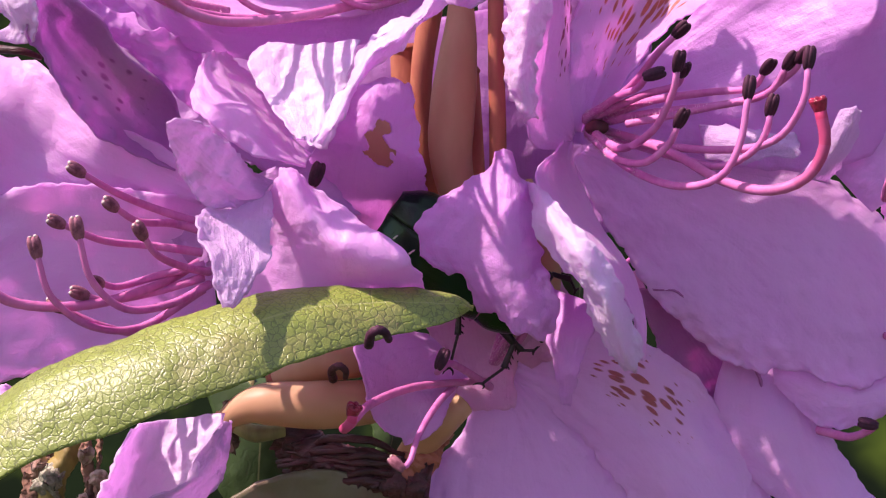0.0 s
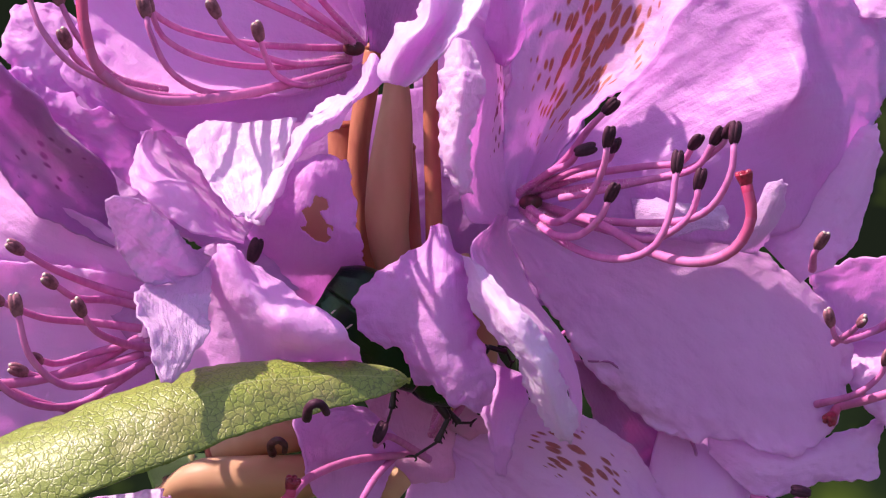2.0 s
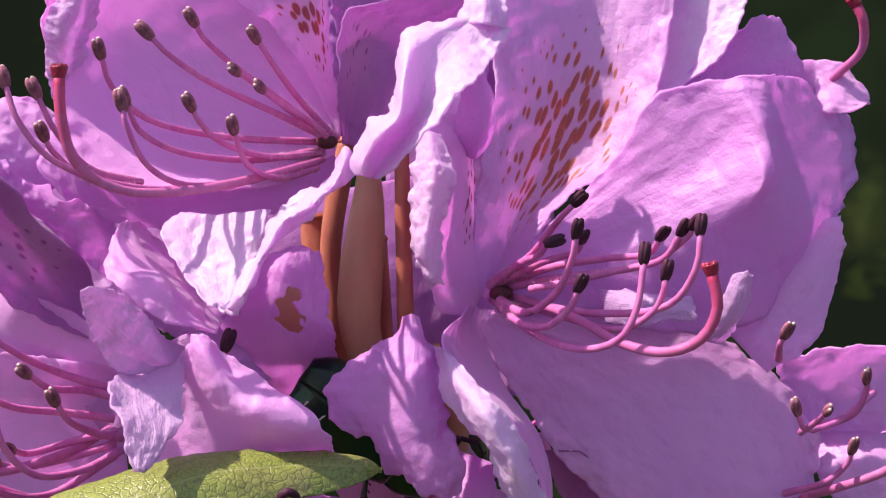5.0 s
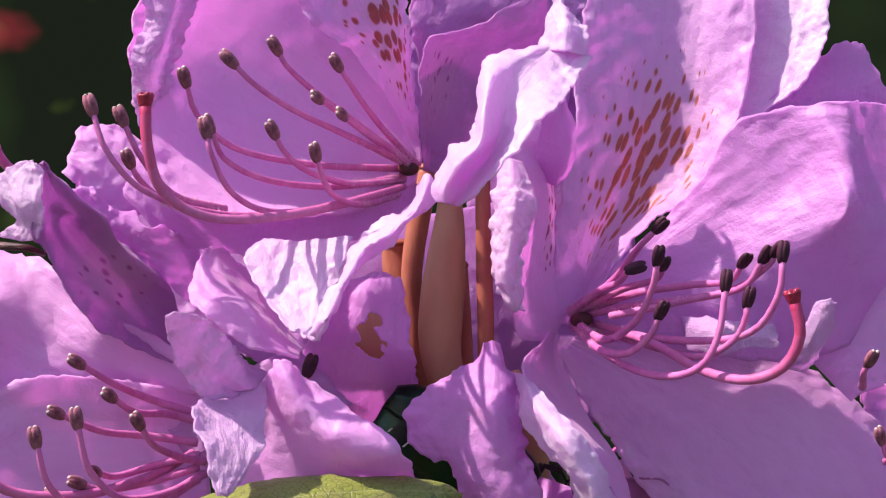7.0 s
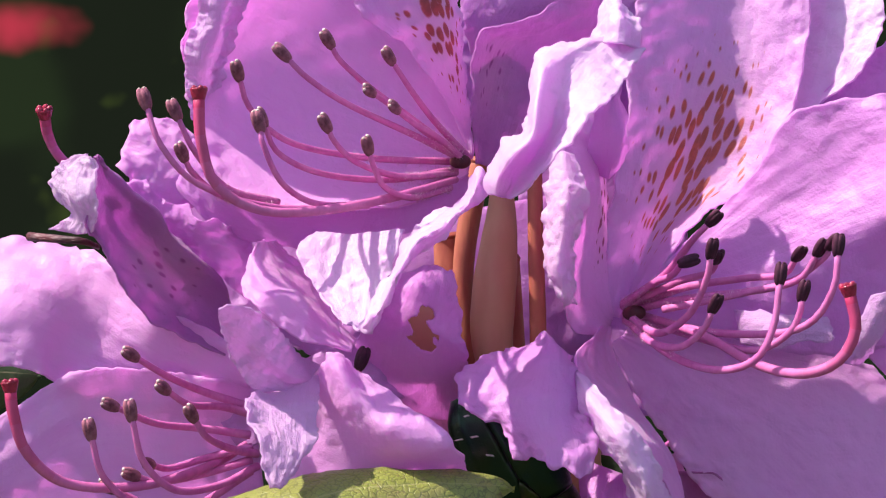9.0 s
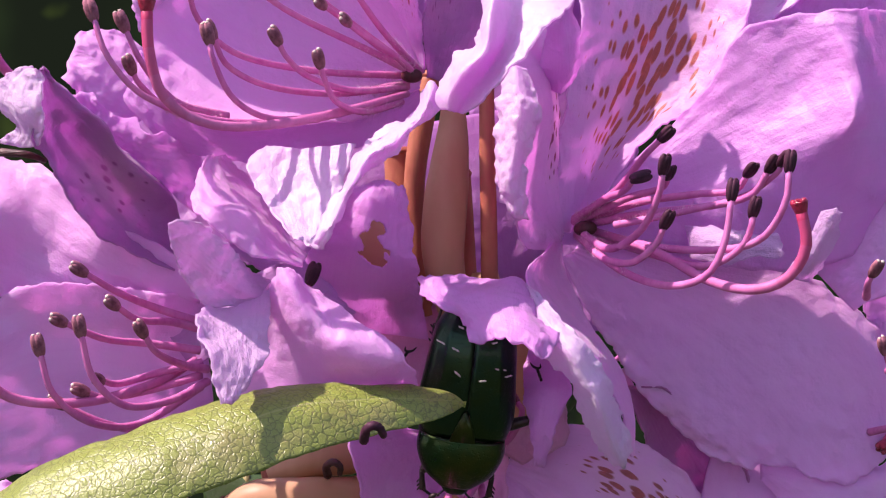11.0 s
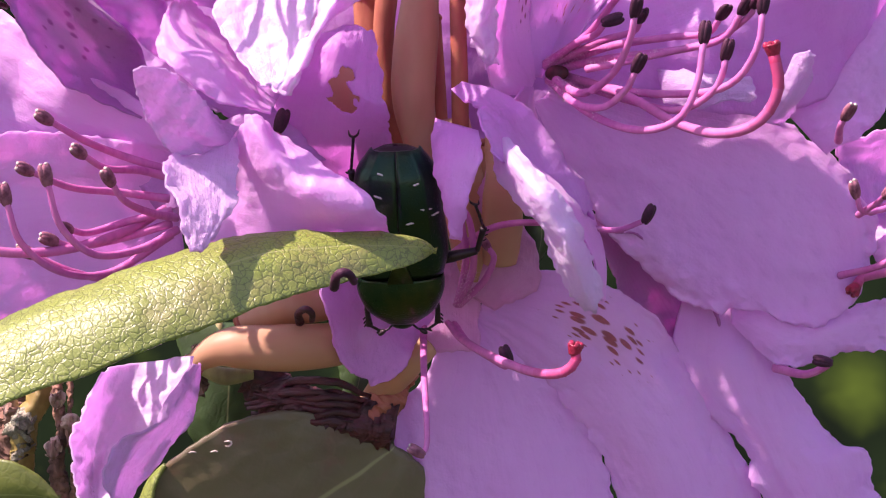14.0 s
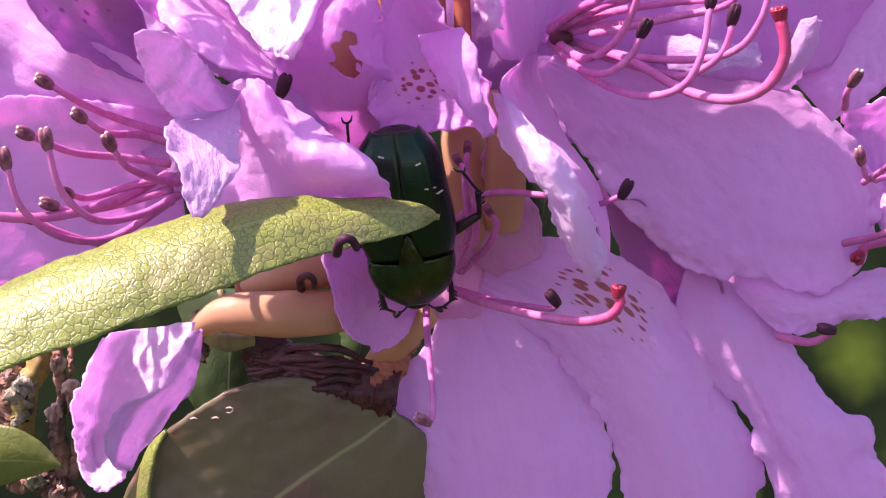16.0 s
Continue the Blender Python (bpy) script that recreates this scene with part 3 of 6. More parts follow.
petal(big, [(14.9, 13, -7.6), (19.8, 12, -1.4), (25.3, 11, 4.1), (28.9, 9.5, 8.4), (31.9, 8, 13.7), (37.2, 5.5, 15.5), (41.8, 4.5, 15.9), (43.3, 4.5, 15.9), (48.5, 11.5, 16.1), (54.2, 18.5, 15.2)],
      [(15.8, 12.5, -8.8), (22.8, 11, -9.7), (30, 9.5, -11.2), (37.3, 9, -11.8), (42.2, 9, -10.6), (45.3, 9, -8.8), (47.8, 9, -6.4), (49.9, 10, -3.3), (53, 12, 1.3)],
      petal_plain, ruffle=0.5, wrinkle=0.35, seed=2, nu=90, nv=100, ragged=0.25,
      mids=[[(15.2, 13, -8.1), (21, 11.2, -2.6), (27.5, 9.5, 2.3), (33.9, 7.3, 6.4), (38.9, 5.2, 9.4), (42, 2.8, 10.1), (43, 2.8, 10.4), (48.5, 9.5, 11.1), (56.6, 17.5, 11.3)],
            [(15.5, 13, -8.2), (22.1, 10.5, -4.5), (29.1, 8, -0.8), (35.2, 5, 2.2), (39.5, 2.5, 4.2), (41.7, 0.5, 4.7), (42.7, 0.5, 5), (48.8, 8, 5.5), (56.7, 17, 6.1)],
            [(15.7, 12.5, -8.4), (22.7, 10, -6), (29.6, 7.5, -3.8), (35.8, 5, -1.7), (40.3, 3.5, -0.2), (43.2, 3, 1), (45.2, 4, 1.3), (49.4, 8, 1.6), (54.5, 14, 2.4)]])
petal(big, [(13.5, 13.5, -10.7), (16.3, 14.8, -16.5), (19.2, 15.5, -21), (21.8, 15.8, -24.8), (24.9, 15.7, -28.3), (29, 15.6, -32.1), (33.1, 15.5, -34.5)],
      [(15.7, 13.7, -8.9), (23.9, 14.6, -9.6), (31.5, 15.1, -10.3), (39.2, 15.3, -11.6), (44.3, 15.3, -14.8), (48.7, 15.1, -18.9), (52.8, 15.1, -24.4)],
      petal_lilac, ruffle=0.7, wrinkle=0.5, seed=3, nu=90, nv=80,
      mids=[[(14.2, 13.7, -10.4), (19.4, 14.4, -15.8), (23.8, 14.7, -20.3), (28.3, 14.7, -24.7), (32.1, 14.6, -28.5), (35.9, 14.6, -32.1), (39.1, 14.8, -34.5)],
            [(14.7, 13.7, -10.1), (21.3, 14.2, -13.9), (27.6, 14.2, -17.8), (33.2, 14.1, -22.2), (37.6, 14, -26.6), (41.5, 14.2, -31.4), (44.8, 14.6, -35.9)],
            [(15.1, 13.7, -9.6), (22.5, 14.2, -12.1), (30.1, 14.2, -14.6), (37, 14, -18.1), (42.7, 13.8, -22.9), (46.9, 14, -28.6), (48.6, 14.6, -34.1)],
            [(15.5, 13.7, -9.2), (23.8, 14.4, -10.8), (31.5, 14.7, -12.2), (39.1, 14.6, -13.8), (44.7, 14.4, -17.3), (49.2, 14.4, -22.4), (51.2, 14.8, -30.7)]])
petal(big, [(12.6, 11, -9.7), (9.1, 8, -9.2), (8.1, 6, -5.5), (9, 5, -0.7), (10, 5, 4.6), (9.6, 6, 8.5), (7.3, 7, 9.8)],
      [(13.5, 12, -7.9), (13, 12, -3.8), (13, 12, 0.5), (13.1, 12.5, 5.4), (12.6, 13, 9.8), (11.9, 13, 13.5), (11, 13.5, 16)],
      petal_maroon_dots, ruffle=0.3, wrinkle=0.4, seed=4, edges=(0.3, 0.2),
      mids=[[(13.1, 12, -8.8), (11.3, 10, -6.2), (10.7, 9, -2.9), (11.1, 9, 0.8), (11.5, 9, 5), (11.1, 9, 9.3), (9.2, 9, 12.6)]])
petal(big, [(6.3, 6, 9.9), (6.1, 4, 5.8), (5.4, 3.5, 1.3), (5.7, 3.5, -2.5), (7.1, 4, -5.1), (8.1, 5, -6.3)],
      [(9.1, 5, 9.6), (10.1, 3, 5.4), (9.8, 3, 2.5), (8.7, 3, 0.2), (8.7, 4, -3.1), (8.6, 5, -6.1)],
      petal_lip_lit, "crinkled petal margin rolled back in the sun", ruffle=0.6, wrinkle=0.4, pleat=0.05, seed=14,
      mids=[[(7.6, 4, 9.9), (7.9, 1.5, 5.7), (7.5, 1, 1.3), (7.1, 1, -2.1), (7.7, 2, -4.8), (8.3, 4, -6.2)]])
petal(big, [(12.3, 9, -9), (9, 2, -11.2), (9.5, -4, -13.6), (12.5, -8, -16.2), (15.4, -9, -19.3), (16.5, -9, -22), (18.1, -6, -24.9), (19.5, -2, -29.5)],
      [(13.4, 12, -8.9), (13.7, 11, -12.4), (15.4, 10, -15.9), (17.5, 9.5, -19.5), (19.3, 9, -21.8), (20.6, 9, -24.8), (21, 7, -28.1), (20.5, 5, -31.3)],
      petal_lilac, ruffle=0.3, wrinkle=0.4, seed=5, edges=(0.4, 0.2),
      mids=[[(12.9, 11, -8.8), (11.3, 6.5, -11.8), (12.2, 3, -14.7), (15, 1, -17.8), (17.3, 0, -20.6), (18.5, 0, -23.4), (19.6, 0, -26.4), (20, 1, -30.3)]])
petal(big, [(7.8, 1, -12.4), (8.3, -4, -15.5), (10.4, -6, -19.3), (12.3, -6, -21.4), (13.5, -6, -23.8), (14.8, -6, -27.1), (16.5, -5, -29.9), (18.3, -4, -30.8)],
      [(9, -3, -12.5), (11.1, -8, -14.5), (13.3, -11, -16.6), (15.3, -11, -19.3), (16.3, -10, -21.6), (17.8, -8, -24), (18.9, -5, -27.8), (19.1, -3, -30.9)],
      petal_lip_lit, "crinkled petal margin rolled back in the sun", ruffle=0.6, wrinkle=0.4, pleat=0.075, seed=15,
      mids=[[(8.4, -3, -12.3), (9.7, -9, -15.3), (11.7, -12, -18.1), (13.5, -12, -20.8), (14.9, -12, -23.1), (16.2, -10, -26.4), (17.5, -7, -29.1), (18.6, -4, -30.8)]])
# Dark red lump stands for the dark hole at the filaments' base.
hang("ovary", *egg((15.6, 9, -7.3), (1, -0.6, 0.1), 2.6, 0.85, 12, 8), throat_dark, big, "dark red ovary deep in the throat")
stamen(big, [(14.7, 12, -6.4), (18.2, 4, -3.2), (20.4, -2, 0.4), (21.9, -4, 2.2)], downy=True)
stamen(big, [(14.7, 12, -6.7), (17.1, 5, -4.1), (18.6, 0, -3.1), (19.3, -3, -1.8)], head=(1, -0.1, 0.3), downy=True)
stamen(big, [(15.0, 12, -7.5), (17.1, -1, -8.9), (19.5, -7, -6.8), (20.8, -10, -3.4), (21.1, -11, -1.0)], downy=True)
stamen(big, [(15.0, 12, -6.7), (19.3, 3, -3.9), (22.4, 0, -2.8), (22.9, -2, -1.6)], downy=True)
stamen(big, [(15.0, 12, -8.0), (16.6, 0, -9.9), (18.8, -6, -10.0), (20.7, -9, -8.1), (21.4, -10, -6.2)], downy=True)
stamen(big, [(15.0, 12, -8.2), (18.3, 0, -11.1), (21.9, -8, -12.1), (25.1, -12, -10.9), (26.7, -13, -7.7), (27.3, -13, -3.4)], downy=True)
stamen(big, [(15.6, 12, -6.7), (20.5, 4, -4.4), (25.9, 0, -3.4), (29.2, -4, -2.9), (30.1, -6, -1.3)], downy=True)
stamen(big, [(15.6, 12, -7.0), (21.0, 3, -5.5), (27.3, -2, -4.5), (30.5, -6, -3.3), (31.8, -8, -0.8)], downy=True)
stamen(big, [(15.9, 12, -7.5), (21.9, 1, -8.8), (27.8, -6, -8.7), (30.9, -10, -7.3), (32.6, -12, -3.9), (32.9, -12, -0.7)], downy=True)
stamen(big, [(15.9, 12, -7.8), (22.1, 2, -9.7), (26.2, -5, -10.4), (29.1, -8, -8.5), (30.0, -9, -6.2), (30.1, -9, -5.1)], downy=True)
stamen(big, [(18.2, 4, -6.7), (23.6, 0, -5.4), (29.8, -4, -3.6), (32.4, -8, -1.3), (32.8, -9, -0.2)], radius=0.35, downy=True)
style(big, [(15.9, 12, -7.4), (21.8, 0, -9.2), (25.6, -9, -11.4), (29.1, -14, -12.0), (32.1, -16, -10.7), (33.5, -17, -7.7), (32.9, -17, -4.2)])

# ---- upper flower with dark-tipped stamens ----
top = thing("rhododendron_flower", (-1.8, 14, 8.5), "mauve rhododendron flower with red flecks and long pink stamens", "flower", "flowers of the cluster")
petal(top, [(-2.3, 13, 7.8), (-8.1, 6, 4.5), (-15.6, 2, 3.8), (-23, 0, 4), (-27.6, 0, 6.9), (-30.3, 2, 11.7), (-31.6, 4, 15.4)],
      [(-1.8, 14, 10.1), (-3.8, 13, 16.2), (-7.2, 12, 22.4), (-10.9, 10.5, 27.1), (-16.2, 8, 31), (-23.2, 5, 32.9), (-29.3, 2, 31.7)],
      petal_lilac, ruffle=0.9, wrinkle=0.35, seed=6, nu=90, nv=90, edges=(0.3, 0.3),
      mids=[[(-2.2, 14, 8.5), (-7.7, 10, 7.7), (-14.9, 8, 7.9), (-22, 6, 9.6), (-27.3, 5, 13.1), (-30.1, 4, 16.6), (-31.6, 3, 18.9)],
            [(-2.1, 14, 9.1), (-6.6, 13, 11.9), (-12.8, 12, 14.3), (-19.5, 11, 17.3), (-25.5, 9, 20.7), (-29.1, 5, 22.7), (-31.3, 2, 22.9)],
            [(-2, 14, 9.7), (-5.3, 13, 14.4), (-10.3, 12, 18.6), (-15.8, 11, 22.8), (-21.8, 9, 26.3), (-26.7, 5, 28.1), (-30.4, 2, 27)]])
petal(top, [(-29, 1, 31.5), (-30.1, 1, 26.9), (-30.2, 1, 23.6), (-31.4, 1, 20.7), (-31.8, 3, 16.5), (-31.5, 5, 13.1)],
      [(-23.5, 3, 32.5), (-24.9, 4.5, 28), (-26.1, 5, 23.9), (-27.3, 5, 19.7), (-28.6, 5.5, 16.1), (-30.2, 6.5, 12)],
      petal_crinkled_lit, "crinkled petal margin in the sun", ruffle=0.5, wrinkle=0.35, pleat=0.10, seed=16, nu=60, nv=130,
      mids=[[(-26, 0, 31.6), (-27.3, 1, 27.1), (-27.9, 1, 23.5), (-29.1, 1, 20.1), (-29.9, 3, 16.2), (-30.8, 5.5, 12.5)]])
petal(top, [(-1.9, 13, 9.4), (-4, 10, 14.1), (-6.4, 8, 18.2), (-9.4, 6, 21.6), (-12, 4.5, 22.9), (-13.7, 4, 24.6), (-14.7, 3, 27.8), (-15.1, 2, 32.3)],
      [(-1.6, 11, 9.9), (-2.2, 9, 15.9), (-2.8, 8, 21.3), (-3.1, 7, 25.4), (-3.3, 7, 29.6), (-3.4, 7, 33.8)],
      petal_spot_red, ruffle=0.5, wrinkle=0.3, seed=7,
      mids=[[(-1.8, 12, 9.6), (-3.1, 9, 15.3), (-4.3, 7, 19.9), (-5.5, 6, 24), (-6.7, 5.5, 26.9), (-7.6, 5, 29.9), (-8.1, 4, 33.3)]])
petal(top, [(-1.4, 11, 8.8), (-1.9, 6, 14.4), (-1.7, 4, 19.6), (-0.4, 3, 22.1), (4.3, 3, 23.6), (9.6, 3, 26.9), (10.8, 3, 28.9)],
      [(1.8, 11, 7.7), (4, 10, 10.8), (5.4, 9, 15.3), (6, 8, 19.4), (8.1, 7, 21), (11.1, 6, 22.5), (12.2, 5, 26.9)],
      petal_dotted_shade, ruffle=0.4, wrinkle=0.4, seed=8,
      mids=[[(-0.9, 11, 8.8), (0.1, 8, 14), (1.1, 6.5, 18.7), (2.6, 5.5, 21.3), (6.2, 5, 22.4), (10.3, 4, 24.6), (11.6, 4, 27.9)]])
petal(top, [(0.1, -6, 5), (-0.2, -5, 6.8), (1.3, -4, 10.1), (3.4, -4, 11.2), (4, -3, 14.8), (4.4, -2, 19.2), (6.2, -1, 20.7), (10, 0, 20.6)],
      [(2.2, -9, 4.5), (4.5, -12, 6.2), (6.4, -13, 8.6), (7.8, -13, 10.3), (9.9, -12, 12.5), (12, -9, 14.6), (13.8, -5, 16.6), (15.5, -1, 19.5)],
      petal_lip_lit, "petal lip curled back in the sun", ruffle=0.5, wrinkle=0.5, pleat=0.05, seed=9, nu=60,
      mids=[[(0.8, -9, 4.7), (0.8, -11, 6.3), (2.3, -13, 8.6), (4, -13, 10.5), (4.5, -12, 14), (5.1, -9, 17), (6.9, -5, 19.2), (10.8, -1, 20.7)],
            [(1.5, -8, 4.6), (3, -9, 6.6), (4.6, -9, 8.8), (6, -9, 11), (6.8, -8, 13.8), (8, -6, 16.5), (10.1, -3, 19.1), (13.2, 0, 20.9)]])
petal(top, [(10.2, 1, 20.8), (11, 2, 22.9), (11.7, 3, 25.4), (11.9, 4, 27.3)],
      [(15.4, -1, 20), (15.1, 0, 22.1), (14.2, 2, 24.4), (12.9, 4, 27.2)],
      petal_lip_lit, ruffle=0.5, wrinkle=0.6, pleat=0.07, seed=10, nu=40, nv=40,
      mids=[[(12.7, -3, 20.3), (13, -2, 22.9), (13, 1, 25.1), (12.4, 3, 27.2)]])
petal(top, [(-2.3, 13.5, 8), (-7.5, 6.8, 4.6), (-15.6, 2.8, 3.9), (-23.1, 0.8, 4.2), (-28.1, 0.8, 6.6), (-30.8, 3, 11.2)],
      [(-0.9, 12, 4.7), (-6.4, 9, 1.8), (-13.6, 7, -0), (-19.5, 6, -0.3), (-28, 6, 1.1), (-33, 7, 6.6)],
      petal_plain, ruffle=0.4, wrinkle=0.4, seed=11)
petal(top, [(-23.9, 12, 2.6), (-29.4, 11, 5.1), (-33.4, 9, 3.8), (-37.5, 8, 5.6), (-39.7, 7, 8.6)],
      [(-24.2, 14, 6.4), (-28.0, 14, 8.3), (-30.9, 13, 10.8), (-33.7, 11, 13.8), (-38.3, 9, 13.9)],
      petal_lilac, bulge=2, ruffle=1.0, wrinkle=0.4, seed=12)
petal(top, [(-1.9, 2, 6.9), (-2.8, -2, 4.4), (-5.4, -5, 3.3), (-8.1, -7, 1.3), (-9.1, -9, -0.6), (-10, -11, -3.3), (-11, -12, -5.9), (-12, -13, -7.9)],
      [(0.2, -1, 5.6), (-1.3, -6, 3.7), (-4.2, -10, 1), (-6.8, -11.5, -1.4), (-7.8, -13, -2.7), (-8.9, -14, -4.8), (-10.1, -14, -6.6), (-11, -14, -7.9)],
      petal_lip_lit, "petal edge rolled down in the sun", ruffle=0.6, wrinkle=0.5, seed=13,
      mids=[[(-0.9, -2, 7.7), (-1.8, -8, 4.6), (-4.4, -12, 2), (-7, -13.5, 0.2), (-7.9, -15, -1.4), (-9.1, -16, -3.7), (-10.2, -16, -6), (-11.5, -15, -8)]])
petal(top, [(-17.7, 1, 1.1), (-19, 0, 0.2), (-19.3, -2, -1.2), (-17.8, -4, -3.3), (-15.7, -7.5, -5.5), (-13.6, -10.5, -7.1), (-12.4, -12, -7.9)],
      [(-8.3, -4, 1.4), (-8.9, -5, -0.4), (-9.7, -5.5, -2.6), (-10.6, -6.5, -4.7), (-11.3, -8.5, -6.6), (-11.7, -10.5, -7.5), (-12, -12, -7.9)],
      petal_lip_lit, ruffle=0.5, wrinkle=0.7, seed=14, ragged=0.5,
      mids=[[(-13.5, -1.5, 1.2), (-13.6, -2.5, -0.6), (-13.3, -4, -2.9), (-13, -6.5, -5), (-12.7, -8.5, -6.6), (-12.3, -10.5, -7.6), (-12.1, -12, -7.9)]])
for pts in ([(-2.4, 11, 9.1), (-7.8, 2, 11.4), (-14.2, -5, 14.1), (-17.8, -8, 16.4), (-19.6, -9, 18.2)],
            [(-2.4, 11, 9.3), (-7.9, 4, 13.1), (-12.3, -1, 16.2), (-14.9, -4, 18.5), (-15.7, -5, 19.9)],
            [(-2.2, 11, 9.5), (-5.6, 5, 12.9), (-7.7, 1, 15.5), (-9.8, -2, 18.6)],
            [(-2.4, 11, 9.0), (-6.7, 4, 11.9), (-10.0, -1, 14.2), (-11.6, -4, 15.2)],
            [(-2.4, 11, 8.9), (-4.9, 4, 10.9), (-7.7, 0, 12.5), (-9.2, -3, 13.6)],
            [(-3.6, 11, 9.1), (-12.6, 3, 9.1), (-19.9, -4, 10.3), (-23.3, -8, 13.3), (-24.1, -10, 16.2)],
            [(-3.6, 11, 8.3), (-10.1, 2, 6.8), (-16.5, -5, 7.1), (-20.4, -9, 8.9), (-21.6, -11, 11.6)],
            [(-4.2, 10, 7.1), (-10.6, 0, 4.7), (-16.4, -6, 4.0), (-19.8, -10, 5.8), (-21.5, -12, 9.5), (-21.8, -12, 11.1)],
            [(-3.6, 11, 7.9), (-9.0, 2, 7.1), (-13.1, -5, 8.2), (-15.0, -8, 10.0), (-15.6, -9, 11.3)],
            [(-4.2, 9, 6.2), (-7.8, 1, 4.9), (-10.3, -5, 5.7), (-11.3, -8, 7.8), (-11.6, -9, 9.1)],
            [(-12.5, 2, 4.2), (-20.9, -5, 3.7), (-27.9, -10, 5.8), (-31.3, -12, 9.5), (-32.7, -12, 13.3)],
            [(-21.6, 0, 4.4), (-26.2, -4, 5.7), (-28.8, -8, 9.2), (-30.3, -9, 12.5)],
            [(-25.1, 0, 4.1), (-27.8, -4, 5.5), (-29.3, -7, 7.3), (-29.8, -8, 8.5)]):
    stamen(top, pts, dark=False, radius=0.36, downy=True)
style(top, [(-3.6, 10, 7.1), (-9.9, -2, 4.8), (-16.0, -9, 3.4), (-21.5, -13, 3.3), (-25.5, -15, 5.6), (-26.8, -16, 9.8), (-27.0, -16, 14.0)])

# A dark lump added for this throat's dark hole as well.
hang("ovary", *egg((-3.1, 9, 9.0), (-1, -0.5, 0), 2.4, 0.8, 12, 8), throat_dark, top, "dark red ovary deep in the throat")

# ---- flower on the shaded side with tan anthers ----
low_left = thing("rhododendron_flower", (-24.5, 12, -18.4), "mauve rhododendron flower half in shade with tan anthers", "flower", "flowers of the cluster")
petal(low_left, [(-25.2, 4, -11.4), (-30.6, 4, -8.4), (-35.4, 4, -6.1), (-40.5, 8, -2), (-44.1, 10, -0.4), (-50.2, 12, 0.6), (-57.8, 12, 1.1)],
      [(-25.6, 9, -16.9), (-32.1, 9, -15.7), (-38.2, 9, -15.6), (-43.3, 7, -15.8), (-45.8, 5, -14.5), (-47.7, 3, -13.2), (-54.9, 3, -12.1)],
      petal_lilac, ruffle=0.5, wrinkle=0.5, seed=20, nu=60, nv=60,
      mids=[[(-25.3, 5, -14.7), (-30.8, 5, -13), (-36.2, 5, -10.3), (-41.5, 7, -6.8), (-45.8, 7, -3.8), (-51, 8, -2.6), (-57.1, 8, -2.6)],
            [(-25.3, 7, -15.8), (-31.7, 7, -14.6), (-37.8, 7, -13.4), (-43.3, 7, -11.1), (-47, 5, -8.5), (-51, 4, -7.3), (-56.4, 4, -7.4)]])
petal(low_left, [(-24.7, 5, -14.4), (-31.2, 4, -13.8), (-37.2, 4, -13.2), (-43.1, 4, -13.2), (-48.2, 5, -15.8), (-52.1, 6, -18.3), (-55.8, 6, -20.1)],
      [(-24.6, 11, -27.3), (-30.3, 10, -30.2), (-37.7, 10, -32.4), (-45.2, 10, -34), (-51.4, 10, -36), (-56.9, 10, -37.2), (-60.7, 10, -38.5)],
      petal_lilac, ruffle=0.5, wrinkle=0.5, seed=21, nu=60, nv=60,
      mids=[[(-24.7, 7, -20), (-30.9, 6, -19.9), (-37.6, 6, -19.4), (-43.6, 6, -20), (-48.5, 6, -22.5), (-53.3, 6, -24.9), (-57, 6, -26.2)],
            [(-24.6, 9, -23.9), (-30.6, 8, -25.6), (-37.3, 8, -26.3), (-44.1, 8, -27.6), (-49.6, 8, -28.8), (-55.1, 8, -30.7), (-58.8, 8, -32)]])
petal(low_left, [(-36.2, 4, -33.0), (-39.3, 2, -33.2), (-42.5, 1, -33.6), (-46.0, 1, -33.5)],
      [(-36.4, 2, -35.0), (-38.9, 0, -35.2), (-42.1, -1, -35.5), (-45.9, 0, -36.9)],
      petal_lilac, bulge=1, ruffle=1.2, seed=22, nu=24, nv=30)
for pts in ([(-25.4, 2.5, -16.7), (-29.4, 0.5, -15.1), (-32.2, -4, -13.2), (-34.8, -7, -11.1)],
            [(-24.8, 2.5, -17.6), (-27.4, 0, -16.6), (-29.7, -6, -15.8), (-31.3, -9, -14.2)],
            [(-24.1, 2, -21.7), (-26.1, -2, -20.7), (-27.6, -8, -18.8), (-28.5, -10, -16.8)],
            [(-24.9, 2.5, -19.8), (-29.5, 0.5, -18.9), (-33.5, -4, -17.9), (-36.6, -8, -15.9)],
            [(-24.1, 2, -23.0), (-27.0, -4, -24.1), (-30.3, -10, -23.7), (-32.8, -13, -20.6), (-33.7, -14, -16.3)],
            [(-24.7, 2, -23.5), (-30.2, -2, -26.7), (-34.0, -8, -25.7), (-36.8, -12, -22.3), (-37.8, -13, -18.2)],
            [(-24.7, 2, -22.3), (-29.2, -1, -23.4), (-32.7, -6, -23.5), (-34.5, -8, -22.7)],
            [(-24.6, 2, -21.0), (-28.7, 0, -21.8), (-32.0, -4, -22.4), (-33.2, -7, -21.7)],
            [(-25.1, 1.5, -26.2), (-30.2, -2, -27.3), (-33.3, -6, -26.0), (-36.7, -8, -24.0)]):
    stamen(low_left, pts, dark=False, radius=0.40)
style(low_left, [(-24.2, 9, -20.1), (-28.3, 0, -22.5), (-34.2, -8, -23.6), (-40.4, -12, -22.8), (-43.4, -15, -19.5), (-44.4, -16, -15.7), (-44.7, -16, -13.3)])

